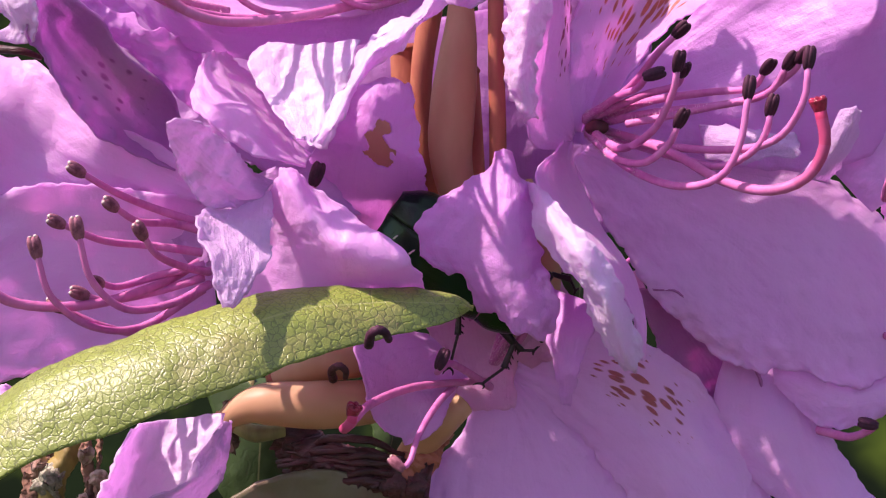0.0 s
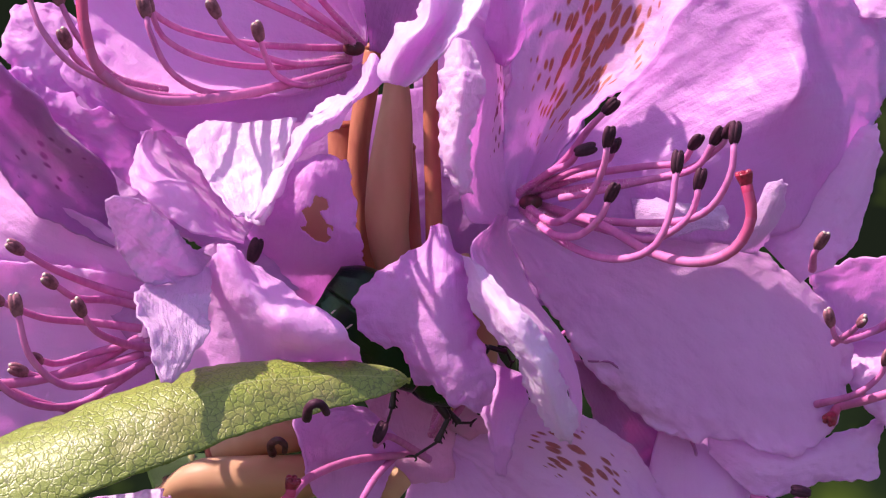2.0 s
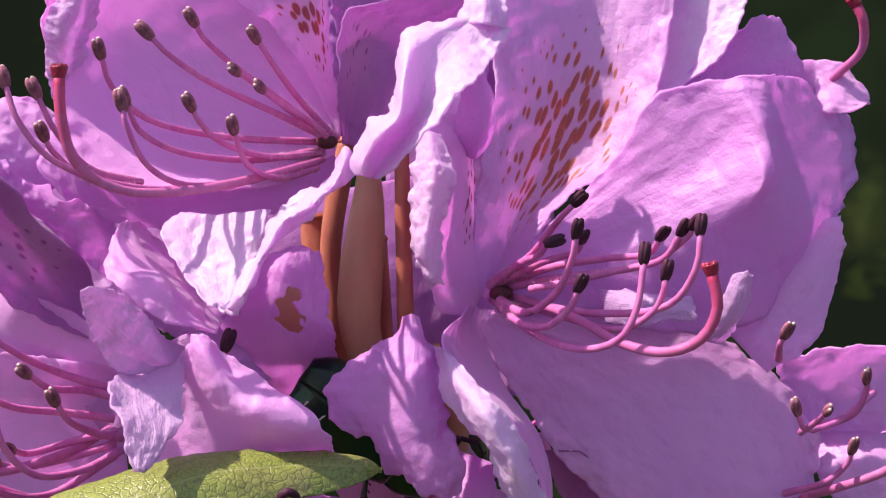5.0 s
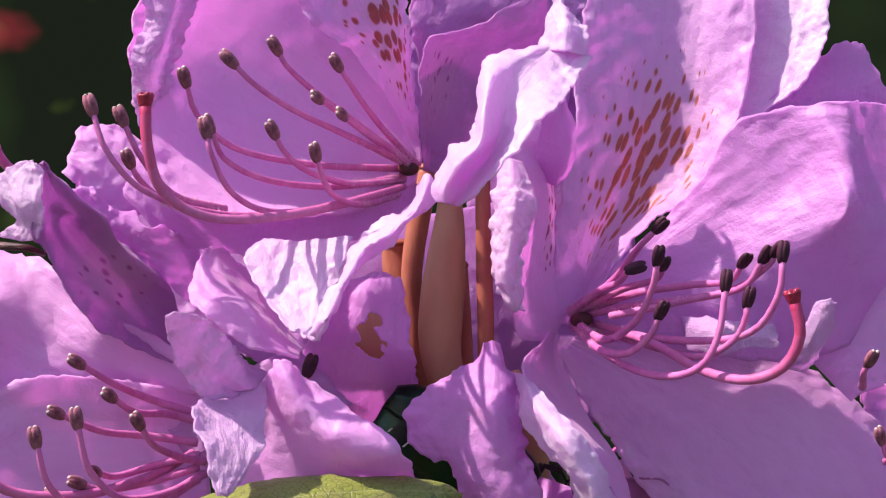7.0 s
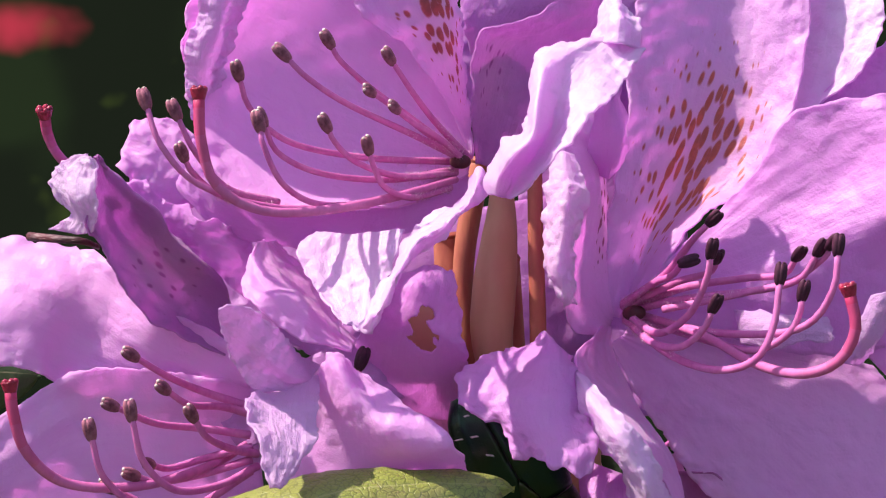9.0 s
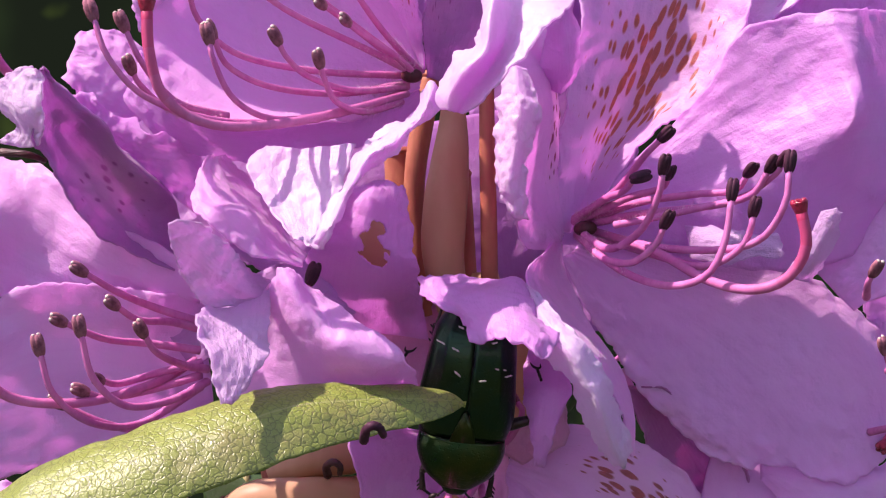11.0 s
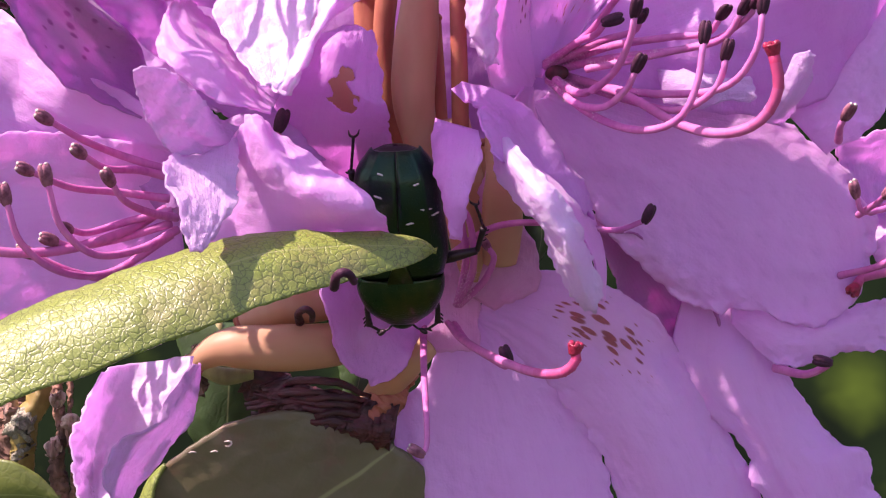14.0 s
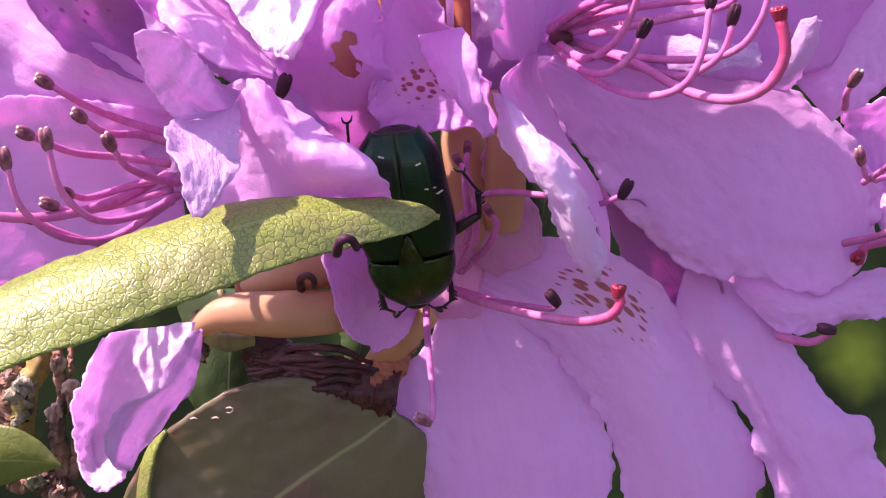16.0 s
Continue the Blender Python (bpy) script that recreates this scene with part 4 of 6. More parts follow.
# ---- petals between the flowers: a crumpled, half-wilted bloom ----
wilted = thing("rhododendron_flower", (-21.9, 12, -10.8), "crumpled mauve rhododendron flower with folded and torn petals", "flower", "flowers of the cluster")
# The right edge is an unseen back wing, added to shade the petals below.
petal(wilted, [(-27.6, 4, -11.4), (-31.6, 3, -9.8), (-35.1, 1, -7.7), (-37.4, -2, -3.8), (-38.9, -4, -0.1), (-40.2, -6, 1.9), (-39.4, -7, 5.5), (-38.7, -8, 8.5)],
      [(-29.2, 14, -8.9), (-31.1, 14, -6.4), (-34.3, 14, -3.3), (-36.3, 13, -1.1), (-37.5, 11, 1.7), (-39.6, 8, 4.1), (-40, 3, 6.7), (-38.7, -6, 8.6)],
      petal_dotted_shade, "folded petal with shade put into its darker mauve", ruffle=0.5, wrinkle=0.4, seed=30, nu=60,
      mids=[[(-27.6, 8, -9.8), (-30.4, 6, -6.7), (-33.4, 3, -3.6), (-36, 1, -0.7), (-37.6, -1, 1.6), (-38.4, -4, 3.9), (-38.6, -6, 6.1), (-38.5, -8, 8.5)],
            [(-27.2, 9, -8), (-27.9, 6, -4), (-30.6, 2, -1), (-32.3, 0, 1.1), (-33.4, -2, 3.6), (-35.8, -4, 5.6), (-37.1, -6, 7.2), (-38.2, -8, 8.7)]])
petal(wilted, [(-45.2, -1, 1.6), (-42.8, -3, 3), (-44.7, -3, 4.6), (-44.4, -4, 6.4), (-42.4, -6, 8.1), (-39.3, -8, 8.8)],
      [(-39.3, -6, 1.3), (-38.4, -8, 3.2), (-38.2, -9, 4.9), (-38.1, -9, 6.5), (-38.1, -9, 7.7), (-38.5, -9, 8.7)],
      petal_lip_lit, ruffle=0.5, wrinkle=0.5, pleat=0.07, seed=31, nu=44, nv=44,
      mids=[[(-42.1, -3, 1), (-40.5, -6, 2.7), (-40.8, -8, 4.3), (-40.9, -8, 6), (-40.3, -8, 7.6), (-38.9, -8.5, 8.7)]])
petal(wilted, [(-25.9, 8, -6.0), (-29.2, 6, -2.9), (-33.8, 5, 1.3), (-37.8, 4, 3.7), (-39.6, 4, 5.5)],
      [(-23.4, 8, -2.4), (-25.6, 6, 0.7), (-28.8, 4, 2.5), (-32.8, 3, 3.7), (-36.0, 4, 6.7)],
      petal_plain, bulge=1, ruffle=1.2, wrinkle=0.4, seed=32)
petal(wilted, [(-13.6, -6, -10.5), (-15.6, -8, -9.8), (-18, -10, -8.6), (-20.5, -11, -7), (-22.6, -11, -5.2), (-24, -9, -4.2), (-24.2, -5, -1.9), (-23.8, -1, 0.2)],
      [(-14.2, 6, -10.3), (-15.4, 5, -9.1), (-16.8, 5, -7.2), (-18, 4, -4.8), (-19.3, 4, -3.1), (-20.7, 4, -1.6), (-21.7, 4, -0.3), (-22.2, 4, 0.4)],
      petal_lilac, ruffle=0.5, wrinkle=0.5, seed=33, ragged=0.5,
      mids=[[(-13.8, -1, -10.2), (-15.3, -3, -8.9), (-17, -5, -7), (-18.7, -6, -5.1), (-20.5, -5, -3.5), (-21.9, -4, -1.9), (-22.7, -2, -0.7), (-23.1, 1, 0.3)]])
petal(wilted, [(-26.0, 9, -4.8), (-24.2, 9, -8.5), (-19.9, 9, -11.5), (-15.0, 9, -12.8)],
      [(-25.7, 11, -0.5), (-21.3, 11, -3.6), (-16.4, 11, -7.4), (-12.7, 11, -9.8)],
      petal_deep_shade, bulge=0.5, ruffle=0.6, seed=34, nu=24, nv=30)
petal(wilted, [(-17.1, -5, -12.3), (-18.9, -8, -10.5), (-20.9, -13, -7.2), (-22.3, -16, -5.7), (-24, -18, -5.4)],
      [(-19.5, -10, -14.1), (-20.7, -11, -13.9), (-22.2, -11, -13.9), (-23.7, -12, -12.3), (-24.6, -14, -10.5)],
      petal_greyed_shade, "petal curled forward over the leaf", ruffle=0.5, wrinkle=0.7, seed=35, nu=60, nv=80,
      mids=[[(-17.3, -8, -12.8), (-19, -10, -12.1), (-21.2, -13, -9.5), (-22.9, -15.5, -7.5), (-24.8, -18, -6.1)],
            [(-18.3, -9, -13.5), (-19.8, -10, -13.2), (-21.9, -12, -11.2), (-23.7, -14, -9.2), (-24.9, -16, -7.8)]])

petal(wilted, [(-22.2, -11, -13.8), (-22.7, -16.5, -14.7), (-22.1, -18.5, -16.2), (-20.7, -20, -17.9), (-20.4, -21, -20.3), (-19.6, -21.5, -21.8)],
      [(-16.6, -8, -12.6), (-16.1, -12, -14.9), (-16.1, -15, -17), (-16.4, -17.5, -18.7), (-17.2, -19, -20.3), (-18.6, -20.5, -21.6)],
      petal_crinkled_lit, ruffle=0.45, wrinkle=0.6, seed=36, nu=50, nv=60,
      mids=[[(-20.4, -9, -13.7), (-20.5, -14.5, -15.2), (-19.9, -17.5, -16.7), (-19.2, -19.5, -18.2), (-19.2, -20.5, -20.4), (-19.3, -21.5, -21.8)],
            [(-18.3, -9, -13), (-18, -13.5, -15), (-17.8, -16.5, -17.1), (-17.4, -18.5, -18.9), (-18, -20, -20.4), (-19, -21, -21.8)]])
petal(wilted, [(-20.8, -2, -24), (-19.7, -2, -20.9), (-18.1, -4, -17.9), (-17.2, -7, -14.8), (-16.4, -9, -12.2), (-15.5, -10, -10.6)],
      [(-2.0, -6, -22.9), (-2.7, -12, -19.7), (-4.3, -12.5, -17.3), (-7.2, -11.5, -15.5), (-9.9, -10, -13.7), (-13.2, -9, -12)],
      petal_lilac, ruffle=0.4, wrinkle=0.4, seed=37,
      mids=[[(-13.1, -7, -23.1), (-12.9, -9, -20.1), (-13, -11, -17.2), (-13.5, -12, -14.4), (-14.2, -12, -12), (-14.9, -11, -10.5)],
            [(-8.7, -7, -22.9), (-8.8, -12, -20), (-9.2, -13.5, -17.5), (-10.4, -12, -15.3), (-12.3, -10, -13.4), (-14, -10, -10.8)]])

# Backing petal added between the folds, its shade put into the colour.
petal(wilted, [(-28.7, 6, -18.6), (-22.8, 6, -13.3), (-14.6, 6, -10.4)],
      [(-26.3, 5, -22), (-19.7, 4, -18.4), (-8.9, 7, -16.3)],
      petal_deep_shade, "backing petal between the folds, shade put into its colour", ruffle=0.3, wrinkle=0.4, seed=39, nu=30, nv=30)
petal(wilted, [(-15, 12, -16.6), (-14.8, 10, -13.4), (-14.3, 8, -10.9), (-12.9, 5, -8.3), (-11.1, 5, -5.5), (-8.8, 5, -3.1), (-7, 6, -2.3)],
      [(-1.2, 14, -20), (-1.7, 13, -16.8), (-2, 10, -13.5), (-2.3, 6, -10.8), (-2.8, 6, -8.1), (-3.1, 6, -5.4), (-3.6, 7, -3.1)],
      petal_plain, "torn petal eaten through", ruffle=0.4, wrinkle=0.4, seed=38, hole=(0.54, 0.62, 0.15, 0.12), nu=110, nv=120,
      mids=[[(-10.5, 13, -18.6), (-10.3, 10, -14.6), (-10, 6, -11.4), (-9, 3, -8.2), (-7.8, 3, -5.6), (-6.7, 4, -3.6), (-5.9, 6, -2.3)],
            [(-5.6, 14, -19.4), (-5.5, 12, -16.1), (-5.5, 8, -13.3), (-5.3, 4, -10.1), (-5.2, 4, -7.1), (-4.9, 5, -4.2), (-4.7, 6, -2.6)]])
stamen(wilted, [(-15.7, 9, -20.0), (-14.1, 5, -15.4), (-13.5, 3, -12.6)], dark=True, radius=0.45, size=1.05, head=(0.35, -0.1, 1))
style(wilted, [(-40.7, 6, 7.4), (-43.3, 2, 8.1), (-44.0, -2, 9.4), (-44.4, -4, 11.3), (-44.4, -5, 13.1)], radius=0.5)
v, f = tube([(-48.5, 4, 0.9), (-44.6, 2, 0.6), (-42.1, 1, 0.4), (-40.9, 3, -0.2)], (0.5, 0.45, 0.3), 8, 14)
hang("dry_stalk", v, f, scale_dark, wilted, "thin dry black stalk")

# ---- lower flower in which the beetle feeds ----
low = thing("rhododendron_flower", (4.3, 16, -35.6), "broad pale mauve rhododendron flower with a beetle in it", "flower", "flowers of the cluster")
petal(low, [(3.8, 20.1, -35.5), (2.2, 19.2, -41.3), (-0.8, 19.1, -45.3), (-2.2, 19.2, -47.6), (-1.4, 19.2, -52.7), (-0.1, 19.2, -58.8), (0.8, 19.9, -66.7)],
      [(7.4, 20.1, -35.5), (12.8, 18.4, -39.9), (18.1, 18.4, -45.2), (21.4, 18.6, -50.2), (23, 18.2, -55.2), (22.9, 18.6, -59.4), (21.1, 19.2, -64.5)],
      petal_lilac, ruffle=0.6, wrinkle=0.5, seed=40, nu=60, nv=70,
      mids=[[(5.1, 20.4, -35.3), (6.4, 18.8, -41.2), (5.7, 18.1, -47.7), (6, 17.8, -53.7), (7, 17.8, -59.8), (7.8, 18.6, -66.2)],
            [(6.4, 20.4, -35.3), (9.6, 18.4, -40.5), (12.8, 17.7, -47), (14.8, 17.5, -53), (15.5, 17.5, -59), (15.3, 18.2, -65.4)]])
petal(low, [(7, 20, -35.5), (12.2, 18.5, -39.9), (17.4, 18, -45.1), (21.3, 18, -50.4), (23.4, 18, -56.5), (24.9, 18.5, -64.2)],
      [(7.9, 19, -33.1), (14, 18, -30), (21, 18, -31.3), (26.2, 18, -34.2), (30.9, 18.5, -39.3), (34.8, 19, -45.4), (38.7, 19.5, -52.3), (41.4, 20, -57.6), (40.7, 20.5, -65)],
      petal_spot_low, ruffle=0.6, wrinkle=0.5, seed=41, nu=80, nv=80,
      mids=[[(7.7, 19.5, -34.8), (14, 17, -37.9), (20.3, 16, -42.6), (24.9, 15.5, -49.1), (28.4, 16, -55.9), (30.7, 17, -64.4)],
            [(8, 19, -34), (15.2, 16.5, -34.9), (22.2, 16, -38.7), (28, 15.5, -44.5), (32.1, 16, -51.3), (34.4, 16.5, -58.1), (35.7, 17.5, -64.6)]])
petal(low, [(31.4, 20.4, -33.7), (30.1, 19.7, -38.5), (30.2, 19, -43.4), (37.1, 18.3, -49.2), (39.9, 18.3, -54.7), (42, 18.3, -60.8), (43.7, 19, -66.6)],
      [(39.5, 19.7, -34.9), (41.3, 18.3, -39.3), (44.6, 17.6, -44.4), (49.4, 17.6, -50.5), (52.8, 16.9, -51.3), (53.8, 16.9, -55.7), (57.1, 17.6, -60), (58.9, 18.3, -65.7)],
      petal_lilac, ruffle=0.7, wrinkle=0.5, seed=42, nu=60, nv=70,
      mids=[[(37.5, 19.7, -34.2), (37.9, 17.6, -39.1), (39.4, 16.2, -44.1), (42.3, 15.5, -49.9), (45.2, 15.5, -55.9), (48.2, 16.2, -61.5), (49.8, 16.9, -65.9)]])
petal(low, [(-2, 13, -29.8), (-5.6, 9, -28.5), (-8.8, 7, -28.8), (-9.4, 6, -30.4), (-8.6, 6, -34.1), (-8, 6.5, -37.2), (-6.2, 7, -39.2)],
      [(2.4, 15, -34.6), (1.1, 13, -36.1), (0.2, 11, -37.3), (-0.4, 9.6, -38.6), (-1.4, 9, -39.7), (-2.6, 8.6, -40.5), (-4.4, 8.4, -41.1)],
      petal_plain, ruffle=0.4, wrinkle=0.4, seed=43,
      mids=[[(0.5, 14, -32.5), (-2.6, 11, -31.9), (-5, 9.5, -32.9), (-5.6, 8.6, -34.6), (-5.6, 8.5, -37.1), (-5.3, 8.3, -38.9), (-5, 8.2, -40.2)]])
petal(low, [(3.1, 18, -30.7), (5.6, 17, -25.5), (7.5, 16, -20.9), (8.7, 16, -16.5)],
      [(9.4, 17, -34.5), (11.9, 16, -33.0), (14.4, 16, -31.8), (14.4, 16, -27.9)],
      petal_rose, bulge=0, ruffle=0.8, seed=44, nu=24, nv=24)
petal(low, [(-2.7, 17, -28.0), (-1.1, 17, -33.1), (1.7, 16, -38.8)],
      [(7.5, 18, -27.5), (7.9, 18, -33.4), (7.5, 17, -39.0)],
      petal_rose, "deep pink base of the flower behind the beetle", bulge=0, ruffle=0.6, seed=47, nu=24, nv=24)
petal(low, [(-10.8, 13, -11.9), (-10.3, 14, -16.9), (-9.2, 15, -21.4), (-7.3, 16, -26)],
      [(-0.4, 18, -12.2), (-0.1, 18, -17.3), (0.2, 18, -21.7), (0.9, 18, -26.9)],
      petal_rose, "deep magenta petal base behind the beetle", ruffle=0.5, wrinkle=0.4, seed=49, nu=24, nv=24,
      mids=[[(-4.8, 15, -11.4), (-4.8, 16, -17.1), (-4.2, 17, -21.6), (-2.9, 17, -26.7)]])
STRIP = (9.3, 3, -24.7)
strip = petal(low, [(7.7, 5, -19.1), (7.2, 3, -22.4), (7.9, 1, -26.2), (8.8, 0, -30.4)],
              [(11.9, 3, -20.3), (12.0, 0, -22.6), (11.0, -1, -25.9), (9.7, 0, -30.7)],
              petal_plain, "narrow petal fold hanging beside the beetle", origin=STRIP, bulge=0.8, ruffle=0.7, seed=45, nu=30, nv=40)
# the petal that the beetle lifts: turns on its upper corner
HINGE = (5.1, 3, -11.3)
flap = petal(low, [(4.9, 3, -9.5), (3.9, 2, -11.5), (0.5, 0, -13.1), (-2.3, -0.5, -15.6), (-3.2, -0.5, -17.8), (-2.6, -0.7, -19.6), (-0.1, -0.7, -21.1), (2.2, -0.7, -22.6), (2.9, -0.7, -25.1)],
      [(6.5, 3, -9.5), (7.5, 1, -12.6), (8.3, -1.5, -15.7), (9.1, -2.2, -18.5), (9.8, -2.4, -21), (10.5, -2.6, -23.5), (10.8, -2.6, -25.1), (10.5, -2.4, -26.6), (9.9, -2, -27.3)],
      petal_plain, "petal draped over the beetle", origin=HINGE, inner=petal_spot_flap, ruffle=0.8, wrinkle=0.4, pleat=0.05, seed=46, ragged=0.5,
      mids=[[(5.2, 2, -9.3), (4.9, -0.5, -12.2), (3.5, -1.6, -14.9), (2.1, -2, -17.7), (1.6, -2.2, -19.3), (2.1, -2.2, -21), (3.3, -2.2, -22.7), (4.4, -2, -24.4), (5, -1.6, -25.6)],
            [(5.7, 2, -9.2), (6.3, -1, -12.1), (6.3, -3, -15.3), (6.3, -3.6, -18), (6.3, -3.8, -20.2), (6.6, -3.8, -22.5), (7.1, -3.6, -24.4), (7.4, -3.2, -25.9), (7.8, -2.6, -26.8)]])
for pts in ([(5.1, 15, -33.3), (6.7, 10, -28.7), (6.4, 8, -23.5), (5, 9, -20.6)],
            [(5.2, 15, -33.3), (6, 11, -27.6), (5.5, 10, -23.1), (5.8, 11, -19.6)],
            [(5.4, 15, -33.3), (7.9, 11, -30.1), (9, 10, -27.4), (8.4, 10, -26.2)]):
    stamen(low, pts, dark=False, radius=0.42, size=0.7, downy=True)
SWING = (4.2, 14, -35.8)
lash_a = stamen(low, [(1.4, 14, -35.2), (1.0, 4, -38.1), (0.8, -3, -41.2), (0.5, -5, -43.7), (-0.1, -6, -44.3)], dark=False, radius=0.38, size=0.8, head=(-1, -0.1, 0.8), origin=SWING)
lash_style = style(low, [(4.2, 14, -35.2), (8.2, 4, -35.7), (13.0, -3, -36.9), (17.7, -7, -38.2), (20.8, -9, -38.2), (22.3, -9, -37.3), (22.4, -9, -36.2)], radius=0.45, origin=SWING)
lash_b = stamen(low, [(4.9, 14, -35.8), (6.4, 4, -36.9), (8.0, 0, -38.7), (9.0, -2, -39.8), (9.7, -3, -39.4)], dark=True, radius=0.40, head=(0.2, -0.1, 1), origin=SWING)
lash_c = stamen(low, [(4.3, 16, -28.4), (7.8, 9, -23.9), (13.4, 4, -23.3), (18.5, 2, -24.0), (21.2, 0, -22.8)], dark=True, radius=0.38, head=(0.5, -0.1, 1), origin=SWING)

# ---- flowers behind ----
behind = thing("rhododendron_flower", (53.5, 26, 6.8), "pale mauve rhododendron flower behind the others", "flower", "flowers of the cluster")
petal(behind, [(28.8, 18, 5.6), (31.3, 19, 15.2), (32.7, 20, 23.1), (33.3, 21, 31)],
      [(40.4, 12, 19), (42.6, 12, 22.1), (43.3, 13, 26), (43.4, 14, 28.7)],
      petal_lip_lit, ruffle=0.5, wrinkle=0.7, seed=50,
      mids=[[(35.6, 16, 14.4), (38.4, 16, 20.7), (39.7, 16, 26.4), (40.9, 17, 31)]])

petal(behind, [(34.6, 18, 14.8), (38.5, 15, 18.1), (42, 13.5, 21.1), (44.1, 13, 22.9)],
      [(50.9, 16, 15.5), (50.2, 15, 17.8), (48.9, 14.5, 20.9), (47.5, 14, 23.2)],
      petal_plain, ruffle=0.4, wrinkle=0.4, seed=59,
      mids=[[(42, 16, 14.7), (43.5, 14.5, 17.4), (45.3, 14, 20.5), (46, 13.5, 23.2)]])
petal(behind, [(49.4, 17, 18.3), (51.6, 16, 18.7), (54.5, 15, 18.2), (56.1, 14, 16.4), (57.5, 14, 13.9)],
      [(50.3, 17, 16.3), (51.6, 16, 14.9), (51.8, 14, 12.7), (53.9, 13, 12.3), (56.8, 13, 13.4)],
      petal_lilac, ruffle=0.5, wrinkle=0.5, seed=51, nu=30, nv=40)
petal(behind, [(40.2, 11, -11.3), (43.7, 10, -7), (47.8, 9, -2.1), (50.9, 9, 0.4), (52.9, 9, 1.1)],
      [(44.9, 10, -16.2), (46.2, 9, -15.1), (49, 8, -13.3), (51.2, 8, -9.1), (52.9, 8, -2.1)],
      petal_lilac, bulge=1.0, ruffle=0.5, wrinkle=0.5, seed=52)
petal(behind, [(26.3, 9, -6.9), (29.4, 6, -7.1), (32.0, 4, -7.4), (34.7, 3, -7.6)],
      [(26.8, 8, -10.5), (29.9, 5, -10.9), (32.4, 3, -10.2), (35.7, 2, -9.9)],
      petal_crinkled_lit, bulge=0.6, ruffle=0.6, seed=53, nu=20, nv=24)
petal(behind, [(35.6, 4, -12.0), (37.0, 0, -8.9), (38.1, -2, -6.0), (39.6, -3, -4.9)],
      [(38.6, 4, -12.6), (39.3, 0, -10.1), (40.2, -2, -7.1), (40.1, -3, -5.2)],
      petal_crinkled_lit, bulge=0.8, ruffle=0.5, seed=54, nu=20, nv=24)
style(behind, [(51.8, 20, 14.3), (54.0, 14, 17.0), (55.3, 10, 19.1), (54.9, 8, 21.9), (54.0, 8, 24.0)], radius=0.5)

side = thing("rhododendron_flower", (59.1, 26, -22.8), "lilac rhododendron flower at the cluster's outer edge", "flower", "flowers of the cluster")
petal(side, [(52.0, 20, -23.3), (48.6, 17, -19.1), (47.7, 15, -15.7), (51.0, 14, -14.1), (56.7, 14, -13.5), (63.4, 15, -15.1)],
      [(54.7, 20, -25.9), (59.3, 18, -24.4), (62.5, 16, -22.2), (64.8, 15, -20.2), (66.0, 15, -18.3), (66.7, 15, -16.4)],
      petal_lilac, bulge=-1.5, ruffle=1.2, wrinkle=0.5, seed=55)
petal(side, [(52.0, 20, -24.6), (51.9, 17, -27.5), (53.3, 15, -30.3), (56.5, 13, -33.8)],
      [(56.3, 21, -23.5), (61.9, 18, -24.4), (66.1, 15, -26.6), (69.2, 13, -30.1)],
      petal_lilac, bulge=1.5, ruffle=1.2, wrinkle=0.5, seed=56)
stamen(side, [(44.1, 2, -14.0), (43.2, -2, -12.3), (43.4, -3, -11.3)], dark=False, radius=0.4)
stamen(side, [(58.0, 14, -18.8), (52.4, 8, -21.2), (47.9, 5, -21.8), (46.7, 4, -19.9)], dark=False, radius=0.38)
stamen(side, [(47.9, 14, -30.1), (50.6, 8, -28.0), (52.5, 6, -25.8), (52.8, 5, -24.2)], dark=False, radius=0.38)
stamen(side, [(48.1, 8, -22.5), (48.0, 1, -20.4), (48.0, -2, -19.2)], dark=False, radius=0.35)
stamen(side, [(51.0, 14, -22.9), (53.7, 8, -20.6), (54.6, 6, -18.0), (54.4, 5, -16.7)], dark=False, radius=0.45)
style(side, [(49.7, 16, -31.1), (52.8, 9, -28.6), (56.7, 6, -26.5), (60.1, 5, -23.9)], radius=0.5)

under = thing("rhododendron_flower", (32.0, 30, -32.9), "rhododendron flower turned away with a deep magenta throat", "flower", "flowers of the cluster")
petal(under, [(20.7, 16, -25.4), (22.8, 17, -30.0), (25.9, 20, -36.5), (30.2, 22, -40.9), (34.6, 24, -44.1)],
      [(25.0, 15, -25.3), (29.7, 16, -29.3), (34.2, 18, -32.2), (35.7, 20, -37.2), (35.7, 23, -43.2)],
      petal_throat_shade, "magenta hollow petal, deepened to stand for shade", bulge=-3, ruffle=0.6, seed=57)
petal(under, [(36.6, 18, -36.2), (39.5, 16, -39.0), (42.5, 15, -40.8), (47.6, 15, -39.5), (55.5, 16, -38.8)],
      [(36.9, 20, -33.9), (41.0, 18, -33.6), (46.0, 17, -34.7), (50.2, 16, -33.9), (55.9, 16, -32.0)],
      petal_lilac, bulge=1.5, ruffle=1.0, wrinkle=0.4, seed=58)
v, f = tube([(20.7, 19, -23.8), (21.2, 19, -25.9), (22.2, 19, -27.6), (23.6, 19, -28.0)], (0.7, 1.1, 1.1, 0.6), 10, 16)
hang("calyx", v, f, petal_rose, under)
stamen(under, [(41.4, 16, -41.0), (43.7, 12, -40.9), (45.4, 10, -39.7), (45.7, 9, -38.9)], dark=True, radius=0.5, head=(-1, 0, 0.2))
style(under, [(55.1, 16, -28.1), (50.8, 14, -30.0), (49.3, 13, -31.4)], radius=0.5)

